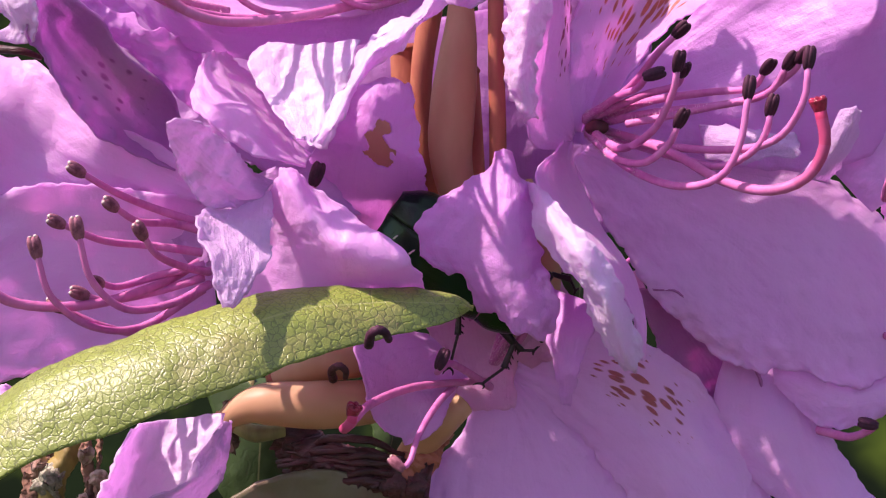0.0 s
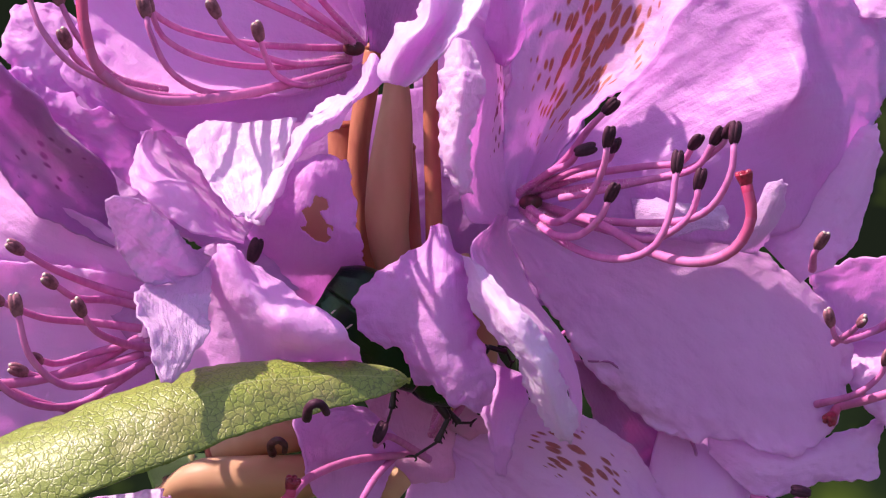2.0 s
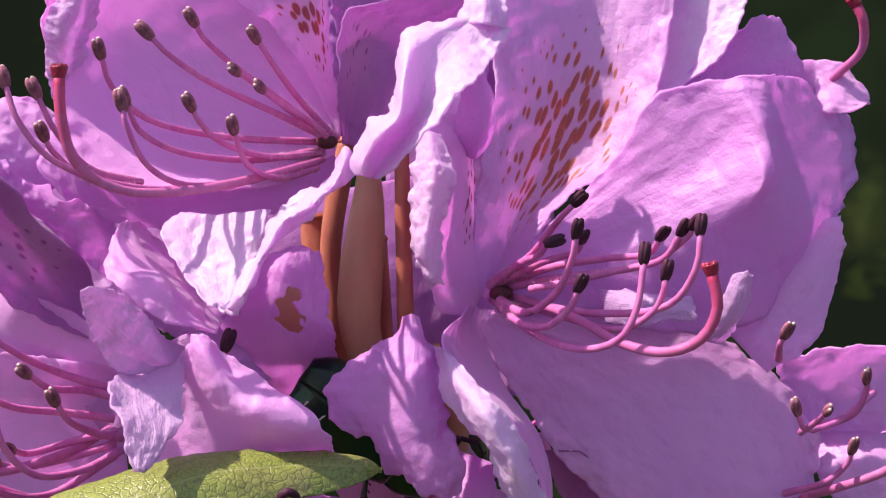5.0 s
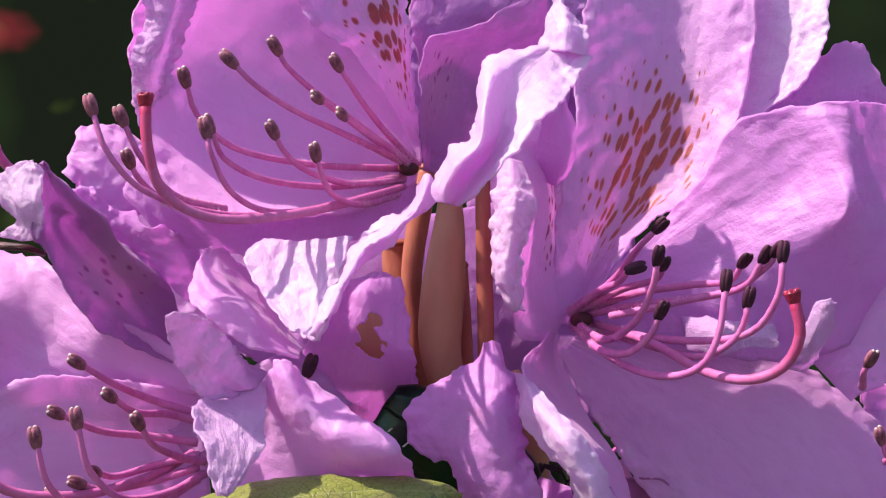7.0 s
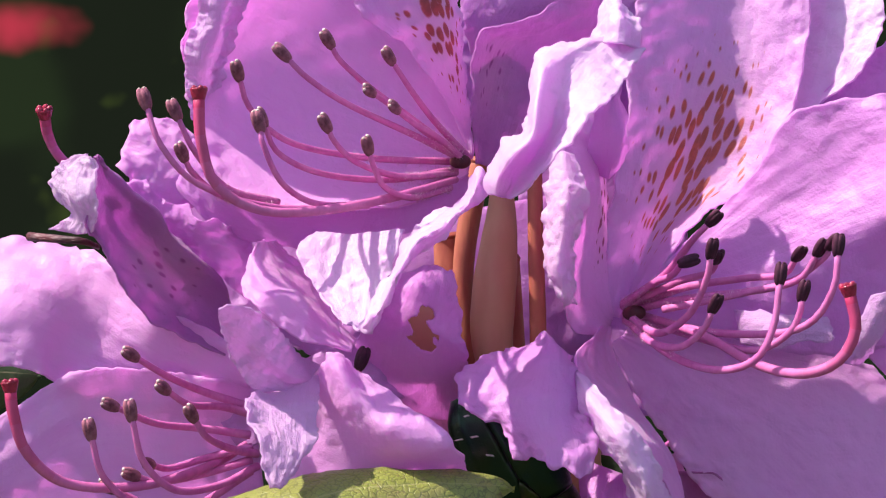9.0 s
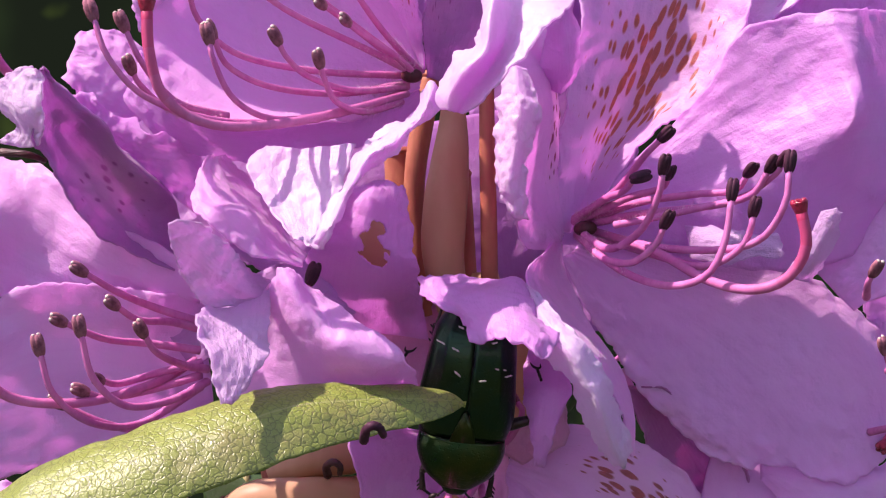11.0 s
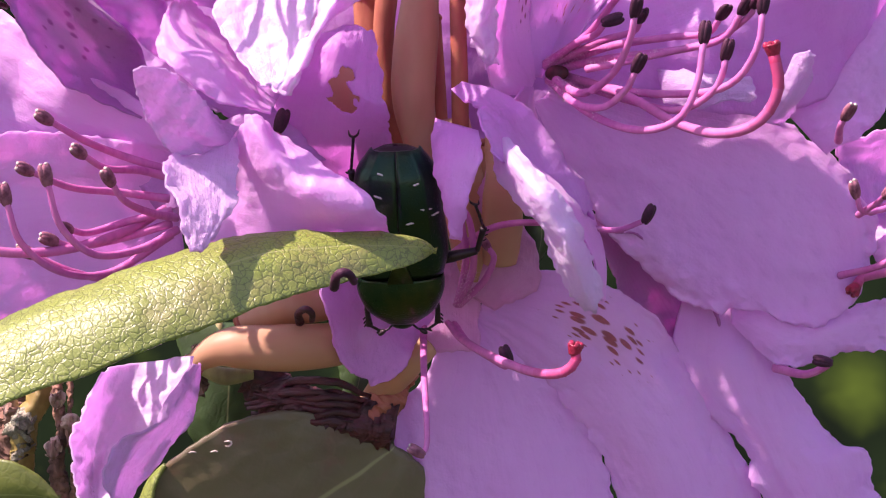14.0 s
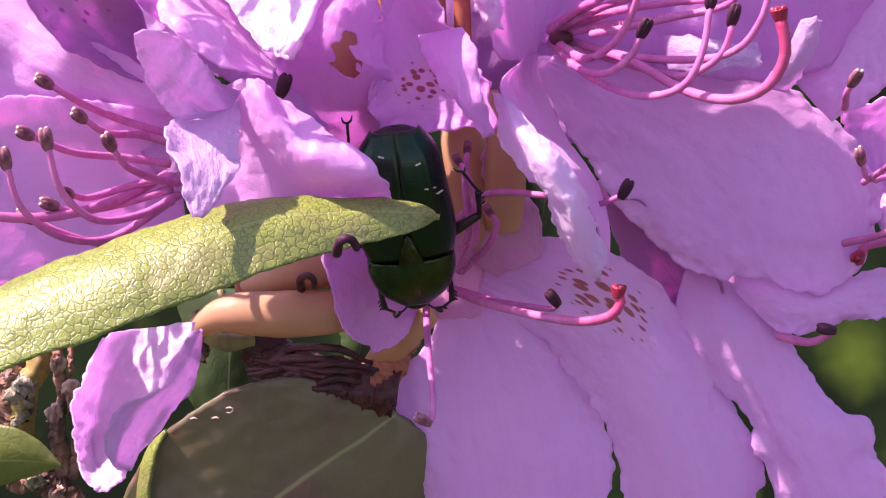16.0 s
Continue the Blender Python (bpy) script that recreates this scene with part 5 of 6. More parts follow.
crown = thing("rhododendron_flower", (2.4, 24, 27.7), "pink mauve rhododendron flower at the top of the cluster", "flower", "flowers of the cluster")
petal(crown, [(-2.1, 22, 21.9), (-2.7, 20, 24.8), (-3.0, 19, 28.4), (-2.0, 19, 32.1)],
      [(-0.8, 22, 21.9), (3.5, 20, 24.8), (7.8, 19, 27.7), (10.9, 19, 32.0)],
      petal_deep_shade, bulge=0.8, ruffle=0.8, seed=60, nu=26, nv=30)
petal(crown, [(6.1, 24, 25.3), (7.3, 23, 19.5), (8.5, 22, 13.7), (10.3, 21, 7.4)],
      [(15.1, 25, 27.3), (15.6, 24, 20.2), (14.8, 23, 13.8), (13.5, 22, 8.1)],
      petal_plain, bulge=1.0, ruffle=0.6, seed=61)
petal(crown, [(11.4, 11, 7.8), (10.6, 9, 9.8), (10.9, 8, 12.8), (11.6, 7, 15.1), (12.4, 7, 16.6)],
      [(13.5, 11, 7.3), (14.8, 10, 9.3), (15, 9, 12), (14.3, 8, 14.6), (13.8, 7, 16.5)],
      petal_plain, ruffle=0.4, wrinkle=0.4, seed=62, nu=30, nv=36,
      mids=[[(12.8, 10, 7.1), (13.3, 8, 9.8), (13, 7, 12.4), (12.8, 6.5, 14.8), (13, 6.5, 16.6)]])

# Backing petals added to close gaps, with shade put into their darker colour.
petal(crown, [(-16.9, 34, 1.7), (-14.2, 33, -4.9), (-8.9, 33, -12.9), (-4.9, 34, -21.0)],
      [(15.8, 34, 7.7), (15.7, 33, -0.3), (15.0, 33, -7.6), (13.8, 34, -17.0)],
      petal_deep_shade, "backing petal behind the stalks, shade put into its colour", bulge=1.0, ruffle=0.8, seed=63)
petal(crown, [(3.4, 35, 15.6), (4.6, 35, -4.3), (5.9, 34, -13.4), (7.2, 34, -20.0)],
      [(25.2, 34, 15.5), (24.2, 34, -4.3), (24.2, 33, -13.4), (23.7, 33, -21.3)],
      petal_deep_shade, "backing petal behind the stalks, shade put into its colour", bulge=1.0, ruffle=0.8, seed=64)
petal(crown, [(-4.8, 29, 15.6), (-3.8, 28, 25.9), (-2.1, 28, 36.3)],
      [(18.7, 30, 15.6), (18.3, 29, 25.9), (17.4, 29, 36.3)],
      petal_deep_shade, "backing petal behind the bloom, shade put into its colour", bulge=1.0, ruffle=0.8, seed=66)
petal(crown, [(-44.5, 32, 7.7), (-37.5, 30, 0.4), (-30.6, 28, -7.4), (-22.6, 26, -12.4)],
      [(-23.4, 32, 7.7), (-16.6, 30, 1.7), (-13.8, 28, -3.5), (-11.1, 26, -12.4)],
      petal_deep_shade, "backing petal in the gap, shade put into its colour", bulge=1.0, ruffle=0.8, seed=65)

# ---- stalks ----
def stalk(points, radii, material, label, flat=0.8, category="flower stalk", rim=True):
    v, f = tube(points, radii, 16, 40, flat=flat)
    ob = thing("flower_stalk", points[-1], label, category, "flower stalks")
    hang("stem", v, f, material, ob)
    if not rim:
        return ob
    line = even(points, 40)
    d = line[1] - line[0]
    d /= np.linalg.norm(d)
    v, f = tube([line[0] - d * 0.4, line[0], line[0] + d * 0.5], (radii[0] * 0.9, radii[0] * 1.25, radii[0] * 0.95), 12, 8, flat=flat)
    hang("calyx_rim", v, f, pedicel_rust, ob)
    return ob


stalk([(1.2, 15, 10.5), (1.4, 14, 4.2), (1.0, 13, -0.9), (0.5, 12, -5.8), (0.4, 12, -10.8), (1.7, 14, -17.1)], (1.3, 1.35, 2.0, 2.45, 2.5, 2.2, 1.8), pedicel_tan, "smooth tan flower stalk swelling below the bloom")
stalk([(4.9, 12, 12.8), (5.0, 11, 6.6), (5.1, 11, -0.2), (5.3, 11, -7.0), (5.5, 13, -15.8)], (0.85, 0.85, 0.9, 0.95, 1.0), pedicel_rust, "thin rust-red downy flower stalk")
stalk([(-0.9, 18, 9.4), (-2.5, 17, 1.0), (-2.9, 17, -4.7), (-2.5, 17, -11.1), (-1.8, 18, -17.5)], (1.2, 1.3, 1.2, 1.3, 1.3), pedicel_rust, "brownish red flower stalk in shade")
stalk([(-4.8, 20, 1.0), (-4.4, 20, -2.2), (-3.5, 20, -7.4)], (1.6, 2.0, 1.6), pedicel_rust, "brownish red flower stalk in shade")
stalk([(2.7, 19, -1.5), (3.1, 19, -7.3), (3.5, 19, -13.8)], (0.8, 0.8, 0.8), pedicel_rust, "thin rust-red flower stalk in shade")
stalk([(8.9, 17, -13.4), (9.3, 16, -15.9), (10.0, 15, -18.5), (10.2, 15, -21.6), (10.2, 17, -28.7)], (0.5, 1.4, 2.3, 2.4, 2.2), tube_peach, "peach flower stalk widening into a pale base", rim=False)
stalk([(9.2, 20, -15.6), (8.4, 20, -25.9), (7.6, 20, -32.4)], (1.4, 2.2, 2.2), tube_peach, "peach-coloured flower base in the throat")
stalk([(-24.0, 9, -38.7), (-20.2, 8, -36.7), (-14.1, 8, -36.7), (-8.8, 10, -36.8), (-3.3, 13, -36.2)], (1.0, 2.3, 2.6, 2.4, 2.0), tube_peach, "peach-coloured closed flower tube lying flat", 1.0)
stalk([(-18.7, 12, -34.7), (-14.3, 11, -32.9), (-10.6, 11, -32.3), (-5.7, 13, -31.8)], (1.4, 2.0, 2.2, 1.6), pedicel_tan, "orange tan flower tube in shade", 1.0)
stalk([(-5.4, 19, -45.7), (-2.7, 16, -42.5), (-0.2, 13, -39.4), (1.7, 14, -37.7)], (1.0, 1.8, 1.8, 1.5), tube_peach, "pale peach-coloured flower base below the beetle", 1.0, rim=False)
stalk([(-23.2, 12, -39.7), (-20.7, 12, -40.7), (-17.7, 13, -40.6)], (0.8, 1.0, 0.7), twig_green, "short yellow-green stalk in the shade", 1.0)

stalk([(-10.4, 13, -6.4), (-7.6, 12, -8.8), (-5.6, 13, -12.5), (-3.2, 15, -16.4)], (2.0, 2.8, 2.6, 1.8), tube_peach, "pale peach flower base behind a torn petal")

stalk([(5.1, 19, -12.8), (5.6, 18, -19.1), (6.8, 18, -24.8), (7.6, 19, -30.8)], (1.6, 2.6, 2.9, 2.4), tube_peach, "pale peach flower base beside the beetle", rim=False)

# ---- leaves ----
def leaf(name, left, right, material, label, rib=None, **shape):
    verts, faces, uvs = sheet(left, right, **shape)
    ob = thing(name, verts.mean(0), label, "leaf")
    hang("blade", verts, faces, material, ob, "", uvs)
    if not rib:
        middle = (even(left, 24) + even(right, 24)) / 2
        rib = ([p + np.array((0, 0.9 - shape.get("bulge", 0) * 0.8, 0)) for p in middle[::4]], (0.45, 0.35, 0.2), 8, 24)
    v, f = tube(*rib)
    hang("midrib", v, f, twig_green, ob)
    return ob


leaf("rhododendron_leaf", [(-44, -17.5, -32.7), (-40.5, -17, -30.6), (-37.4, -17, -28.5), (-33.3, -16.5, -26.7), (-28.3, -16, -25), (-23.8, -15, -23.6), (-19.3, -14, -22.2), (-14.8, -12, -21.2), (-10.2, -10.5, -21.2), (-4.9, -9.5, -21.6), (-1.7, -9, -21.9), (1, -8.5, -22.6), (2.5, -8, -23.8)],
     [(-42, -25, -37.9), (-38.5, -25, -36.1), (-35.5, -25, -34.6), (-31.7, -24.5, -33.2), (-26.9, -24, -31.6), (-22.7, -23, -30), (-18.3, -22, -28.5), (-14.1, -20, -27.3), (-9.7, -17.5, -26.2), (-5.8, -15, -25.4), (-2.7, -13, -25.1), (0.5, -10.5, -24.6), (2.5, -8, -23.8)],
     leaf_bright, "yellow-green net-veined leaf lying across the flowers", bulge=1.8, ruffle=0.25, wrinkle=0.3, thick=0.35, ragged=0.0, nu=40, nv=110, seed=70)
bronze = leaf("rhododendron_leaf", [(-34.5, 8, -66.7), (-32.7, 8, -59.6), (-29.8, 8, -53.5), (-25.4, 8, -48.6), (-19.3, 9, -45.1), (-13.3, 11, -44.4), (-7.2, 14, -46.8), (-2.2, 17, -50.5)],
     [(-16.7, 10, -68.9), (-8.6, 13, -67.5), (-2.3, 17, -65.0), (2.4, 20, -61.2), (3.0, 20, -57.1), (2.0, 19, -54.1), (0.4, 18, -52.1), (-1.9, 17, -50.7)],
     leaf_dull, "broad bronze-green leaf in the shade of the flowers", bulge=1.4, ruffle=0.3, wrinkle=0.3, thick=0.5, ragged=0.1, seed=71)

# Strip added for the leaf's sunlit rim; its light is in the brighter material.
v, f, uvs = sheet([(-27.2, 9, -49.6), (-29.3, 8.8, -52.2), (-30.2, 8.6, -55.3), (-30.6, 8.6, -58.9)], [(-27, 6.8, -49.2), (-27.9, 6.3, -51.4), (-28.6, 6.2, -54.6), (-28.9, 6.2, -58.1)], bulge=0.5, ruffle=0.15, wrinkle=0.2, thick=0.4, ragged=0.1, nu=12, nv=40, seed=79)
hang("leaf_margin", v, f, leaf_bright, bronze, "margin curled into the sun, light put into its greener colour", uvs)
v, f = tube([(-8.6, 17, -54.2), (-5.9, 16.5, -51.4), (-4.1, 16, -49.6), (-2.6, 16, -48.1)], (0.3, 0.55, 0.9, 1.1), 10, 30)
hang("petiole", v, f, pedicel_tan, bronze, "orange-brown leaf stalk")

def laid_on(ob, points, n):
    """A line that follows a sheet's front face."""
    v = np.array([p.co for p in ob.data.vertices]) / MM + base_of(ob)
    v = v[:len(v) // 2]
    out = []
    for p in even(points, n):
        q = v[np.argmin((v[:, 0] - p[0]) ** 2 + (v[:, 2] - p[2]) ** 2)]
        out.append((p[0], q[1] - 0.05, p[2]))
    return out


for line in ([(-20.6, 8, -47.3), (-20.1, 8, -47.2), (-19.7, 8, -47.4), (-20.0, 8, -47.8), (-20.4, 8, -47.7)], [(-24.3, 8, -48.3), (-23.9, 8, -48.2), (-23.5, 8, -48.3)], [(-22.0, 8, -48.3), (-21.5, 8, -48.2), (-21.2, 8, -48.3)]):
    v, f = tube(laid_on(bronze.children[0], line, 10), (0.05, 0.10, 0.10, 0.05), 6, 16)
    hang("leaf_mark", v, f, pollen_pale, bronze, "small pale scar on the leaf")
leaf("rhododendron_leaf", [(-49.8, 0, -46.4), (-44.9, -1, -46.1), (-41.2, -2, -46.3), (-38.4, -2, -47.7), (-36.3, -2, -50.2)],
     [(-50.8, 2, -54.9), (-45.7, 1, -54.0), (-41.9, 0, -52.8), (-38.7, -1, -51.6), (-36.2, -2, -50.5)],
     leaf_olive, "small olive green leaf among the twigs", bulge=1.2, wrinkle=0.2, thick=0.45, ragged=0.1, nu=26, nv=40, seed=72)
leaf("rhododendron_leaf", [(-30.0, 34, -38.8), (-28.0, 33, -44.3), (-27.4, 32, -52.6), (-23.3, 32, -59.9)],
     [(-17.7, 36, -39.3), (-17.7, 35, -44.8), (-18.5, 34, -51.8), (-21.4, 33, -60.2)],
     leaf_shaded, "green leaf behind the stalks, shade put into its colour", bulge=1.5, wrinkle=0.3, thick=0.45, nu=26, nv=30, seed=73)
leaf("rhododendron_leaf", [(-9.9, 34, -41.8), (-9.2, 33, -44.4), (-8.5, 32, -48.5)],
     [(-3.7, 35, -42.0), (-4.4, 34, -46.1), (-6.5, 33, -49.5)],
     leaf_shaded, "green leaf behind the stalks, shade put into its colour", bulge=1.0, wrinkle=0.3, thick=0.45, nu=20, nv=24, seed=74)
leaf("rhododendron_leaf", [(11.9, 21, -19.4), (11.9, 20, -22.5), (12.7, 20, -25.6), (14.2, 20, -29.1)],
     [(17.0, 23, -19.6), (17.1, 22, -22.8), (16.6, 21, -26.4), (14.6, 20, -29.3)],
     leaf_shaded, "green leaf seen in a gap between petals", bulge=1.0, wrinkle=0.2, thick=0.45, nu=20, nv=24, seed=75)
leaf("rhododendron_leaf", [(-67.7, 30, -9.4), (-62.1, 30, -9.4), (-57.3, 30, -11.8), (-54.2, 30, -15.6)],
     [(-67.7, 30, -20.4), (-62.2, 30, -21.1), (-57.3, 30, -19.0), (-54.0, 30, -15.9)],
     leaf_shaded, "green leaf tip beyond the petals", bulge=1.0, wrinkle=0.2, thick=0.45, nu=20, nv=30, seed=76)

# ---- pale petal hanging below the leaf ----
fallen = thing("fallen_petal", (-25.4, 2, -36.3), "pale creased petal hanging beside the twigs", "petal")
# The near-white lip material puts the sun dapples into this petal's colour.
petal(fallen, [(-30.3, -9, -35.5), (-31.6, -10, -38.1), (-33.1, -11, -41.8), (-33.8, -11, -44.6), (-33.2, -11, -47.4), (-31.8, -12, -48.8), (-30.7, -13, -49.7)],
      [(-21.7, -6, -34.5), (-22.9, -8, -38), (-24.8, -8.5, -40.8), (-27.4, -8.5, -44.2), (-28.3, -10, -46.6), (-27.8, -11.5, -47.9), (-28.1, -13, -48.5)],
      petal_lip_lit, ruffle=0.6, wrinkle=0.9, pleat=0.06, ragged=0.15, seed=77,
      mids=[[(-29.8, -6, -35.8), (-30.7, -6, -39.1), (-31.9, -6.5, -43), (-32.4, -7, -45.7), (-31.6, -9, -48), (-30.5, -12, -48.8), (-30.3, -13, -49.9)],
            [(-26.7, -4, -35.5), (-27.9, -6, -39.1), (-29.6, -6.5, -42.4), (-30.4, -7, -45.4), (-30, -10, -47.4), (-29, -12.5, -48.4), (-29.4, -13.5, -49.6)]])
petal(fallen, [(-21.4, -10, -34.5), (-23.5, -13, -37.4), (-23.8, -15, -39.2), (-26.4, -16.5, -39.9), (-28.1, -17, -41.4), (-29, -17, -43), (-28.6, -16, -45.4), (-27.7, -13, -47.5)],
      [(-20.9, -8, -34.8), (-21, -9, -38.4), (-21.9, -9, -41.2), (-23.8, -10, -43.3), (-25.3, -10.5, -45.2), (-26.5, -11, -46.6), (-27.1, -11.5, -47.4), (-27.3, -12, -47.7)],
      petal_greyed_shade, "folded-over underside, shade put into a greyer violet", ruffle=0.4, wrinkle=0.5, ragged=0.3, seed=78,
      mids=[[(-20.9, -9.5, -34.6), (-22.1, -11.5, -37.8), (-22.9, -12.5, -40), (-25, -13.5, -42), (-26.5, -14, -43.5), (-27.6, -14, -44.9), (-28, -13.5, -46.4), (-27.5, -12.3, -47.6)]])

# ---- twigs and bud scales ----
def rough(v, size=1.0):
    """Breaks up a smooth skin like old bark."""
    v = np.array(v, float)
    for k in range(len(v)):
        slow = np.array([ripple(v[k], 0.45, n) for n in (1, 2, 3)])
        quick = np.array([ripple(v[k], 1.5, n) for n in (4, 5, 6)])
        sharp = np.array([ripple(v[k], 3.4, n) for n in (7, 8, 9)])
        v[k] += size * (0.55 * slow + 0.45 * quick + 0.22 * sharp)
    return v


def twig(points, radii, material, label, size=1.0, knobs=()):
    v, f = tube(points, radii, 16, 140, rib=0.14)
    ob = alone("twig", rough(v, size), f, material, label, "twig", group="twigs")
    for centre, radius, skin in knobs:
        v, f = egg(centre, (0.3, -0.4, 1), radius * 2.6, radius * 0.8, 18, 16)
        hang("bud_scar", rough(v, 0.5 + radius), f, skin, ob, "pale broken scar" if skin is scar_pale else "crusty grey lichen")
    return ob


scar_pale = stalk_material("scar_pale", (0.52, 0.38, 0.30), (0.16, 0.075, 0.05), 0.8, 0.0, 700, 0.7)
lichen_grey = stalk_material("lichen_grey", (0.42, 0.40, 0.29), (0.13, 0.11, 0.08), 0.9, 0.0, 1100, 1.0, (1, 1, 0.8))
twig([(-41.2, 16, -38.5), (-41.5, 14, -43.2), (-43.2, 14, -46.5), (-44.1, 15, -52.6)], (1.1, 1.25, 1.35, 1.2), twig_olive_bright, "golden olive twig with smooth bark", 0.35)
twig([(-39.4, 14, -40.7), (-39.4, 12, -43.4), (-38.7, 12, -46.6), (-39.4, 12, -50.5), (-39.3, 13, -56.7)], (0.55, 0.5, 0.7, 0.9, 1.3), bark_brown, "frayed brown twig with pale bud scars", 0.8,
     (((-39.2, 10.8, -43.1), 0.75, scar_pale), ((-37.7, 10.8, -45.5), 0.7, scar_pale), ((-39.4, 10.6, -48.5), 0.95, scar_pale)))
twig([(-37.7, 13, -41.1), (-38, 11.5, -45.8), (-37.3, 11.5, -50.3), (-38.1, 12, -56.3)], (0.35, 0.3, 0.4, 0.5), bark_brown, "thin dry fibrous twig beside a petal", 0.6)
twig([(-46.3, 18, -42.2), (-45.1, 16, -47.6), (-46, 17, -54.5)], (1.6, 1.9, 2.0), bark_brown, "thick grey-brown twig crusted with lichen", 1.3,
     (((-43.7, 13.6, -46.4), 1.5, lichen_grey), ((-43.8, 14, -49.4), 1.2, lichen_grey), ((-45, 14, -45), 1.0, scar_pale)))
twig([(-44.8, 12, -55.7), (-41.2, 11, -56.3), (-37.5, 12, -59.6)], (1.2, 1.5, 1.6), bark_brown, "broken bark-covered twig low in the shade", 1.4,
     (((-41.7, 9.6, -55.6), 1.1, lichen_grey), ((-39.7, 9.8, -57.1), 0.9, scar_pale)))
twig([(-24.3, 16, -38.0), (-23.3, 14, -40.8), (-23.5, 13, -43.1)], (0.5, 0.6, 0.5), bark_brown, "thin dry brown twig end")
twig([(-17.8, 17, -41.5), (-14.9, 16, -43.9), (-11.0, 15, -45.6), (-2.1, 16, -47.3)], (2.4, 2.8, 2.6, 2.6), scale_dark, "thick dark red shoot under the flower heads")
twig([(-0.8, 18, -41.8), (-2.8, 16, -44.6), (-4.7, 15, -47.0)], (1.6, 1.8, 1.6), pedicel_rust, "reddish base of a leaf bud")
twig([(-6.2, 24, -49.0), (-2.3, 28, -61.7), (1.8, 32, -81.4)] + [(8, 40, -140), (20, 60, -420), (0, 70, -905)], (2.6, 3.0, 3.4, 4.5, 7.0, 10.0), bark_brown, "woody rhododendron branch rising from the ground")
bud = thing("leaf_bud", (-8.3, 12, -44.3), "dark red cluster of dry bud scales", "bud")
for k in range(13):
    s = k / 12
    w = [math.sin(k * q + q) for q in (2.1, 1.7, 1.3, 2.9)]
    a = np.array((-16.7, 15, -45.1)) + np.array((2.2 * w[3], 0.5 * w[0], 1.9 - 3.2 * s))
    c = np.array((-12.1, 12.5, -44.1)) + np.array((0, 0.4 * w[2], 2.0 - 3.7 * s + 0.7 * w[1]))
    d = np.array((-7.7, 12.5, -44.5)) + np.array((0, 0.4 * w[1], 2.0 - 3.9 * s + 0.6 * w[0]))
    e = np.array((-3.7, 17, -46.8)) + np.array((1.0 * w[0], 0.3 * w[2], 1.4 - 2.4 * s + 0.4 * w[3]))
    v, f = tube([a, c, d, e], (0.25, 0.42 + 0.1 * w[2], 0.40, 0.10), 7, 26, flat=0.5)
    for m in range(len(v)):
        v[m] += 0.3 * np.array((ripple(v[m], 0.5, k), ripple(v[m], 0.5, k + 3), ripple(v[m], 0.5, k + 6)))
    hang("bud_scale", v, f, scale_dark, bud)
hook = thing("dry_stamen", (-11.4, 8, -33.3), "curled dry dark brown stamen end", "stamen")
v, f = tube([(-12.0, 8, -33.9), (-12.0, 6, -32.6), (-11.2, 5, -31.9), (-10.5, 5, -32.4), (-10.6, 6, -33.4)], (0.5, 0.45, 0.4, 0.3), 8, 18)
hang("filament", v, f, scale_dark, hook)
curl = thing("dry_stamen", (-6.6, -17, -24.7), "curled black stamen end on the leaf's edge", "stamen")
v, f = tube([(-7, -19, -25.5), (-6.7, -21, -24.2), (-6.1, -21.5, -23.7), (-5.5, -21, -24), (-5.2, -19, -25)], (0.45, 0.45, 0.4, 0.35), 8, 18)
hang("filament", v, f, anther_dark, curl)


# ---- rose chafer: built head down along -z, back towards -y ----
beetle = thing("beetle", (2.8, 2, -23.8), "metallic green rose chafer beetle with white flecks", "beetle")


def shell(side, z0, z1, widths, heights, edge=1.0, n=26, m=22, lip=0.0):
    """Half or whole of a domed plate between z0 and z1; widths and heights are spread along it."""
    verts, faces = [], []
    angles = np.linspace(0.0, math.pi / 2 * edge, m) if side else np.linspace(-math.pi / 2 * edge, math.pi / 2 * edge, 2 * m)
    zs = np.linspace(z0, z1, n)
    ws = curve_through([(w, h, 0) for w, h in zip(widths, heights)], n)
    for k in range(n):
        for a in angles:
            sx = side if side else 1
            x = sx * (max(ws[k][0], 0.02) * abs(math.sin(a)) ** 0.85) * (1 if side else (1 if a >= 0 else -1)) + (0.04 * side if side else 0)
            y = -max(ws[k][1], 0.02) * max(math.cos(a), 0.0) ** 0.62
            ridge = 0.16 * math.exp(-((a - 0.62) / 0.09) ** 2) * min(1.0, 3 * k / n) if side else 0.0
            verts.append((x, y - lip * math.exp(-(a / 0.12) ** 2) - ridge, zs[k]))
    w = len(angles)
    for k in range(n - 1):
        for s in range(w - 1):
            q = (k * w + s, k * w + s + 1, (k + 1) * w + s + 1, (k + 1) * w + s)
            faces.append(q)
    size = len(verts)
    inner = [(x * 0.93, y * 0.93 + 0.1, z) for x, y, z in verts]
    faces += [tuple(i + size for i in reversed(q)) for q in faces]
    ring = [s for s in range(w)] + [(k + 1) * w - 1 for k in range(1, n)] + [(n - 1) * w + s for s in range(w - 2, -1, -1)] + [k * w for k in range(n - 2, 0, -1)]
    for p0, p1 in zip(ring, ring[1:] + ring[:1]):
        faces.append((p1, p0, p0 + size, p1 + size))
    return np.array(verts + inner), faces


def body(name, piece, material, label="", parent=None, origin=None):
    v, f = piece
    origin = v.mean(0) if origin is None else np.array(origin, float)
    ob = new(name, mesh_of(name, v - origin, f, material))
    ob.parent = parent or beetle
    ob.location = Vector((origin - (np.array(parent.location) / MM if parent else 0)) * MM)
    return tagged(ob, label) if label else ob


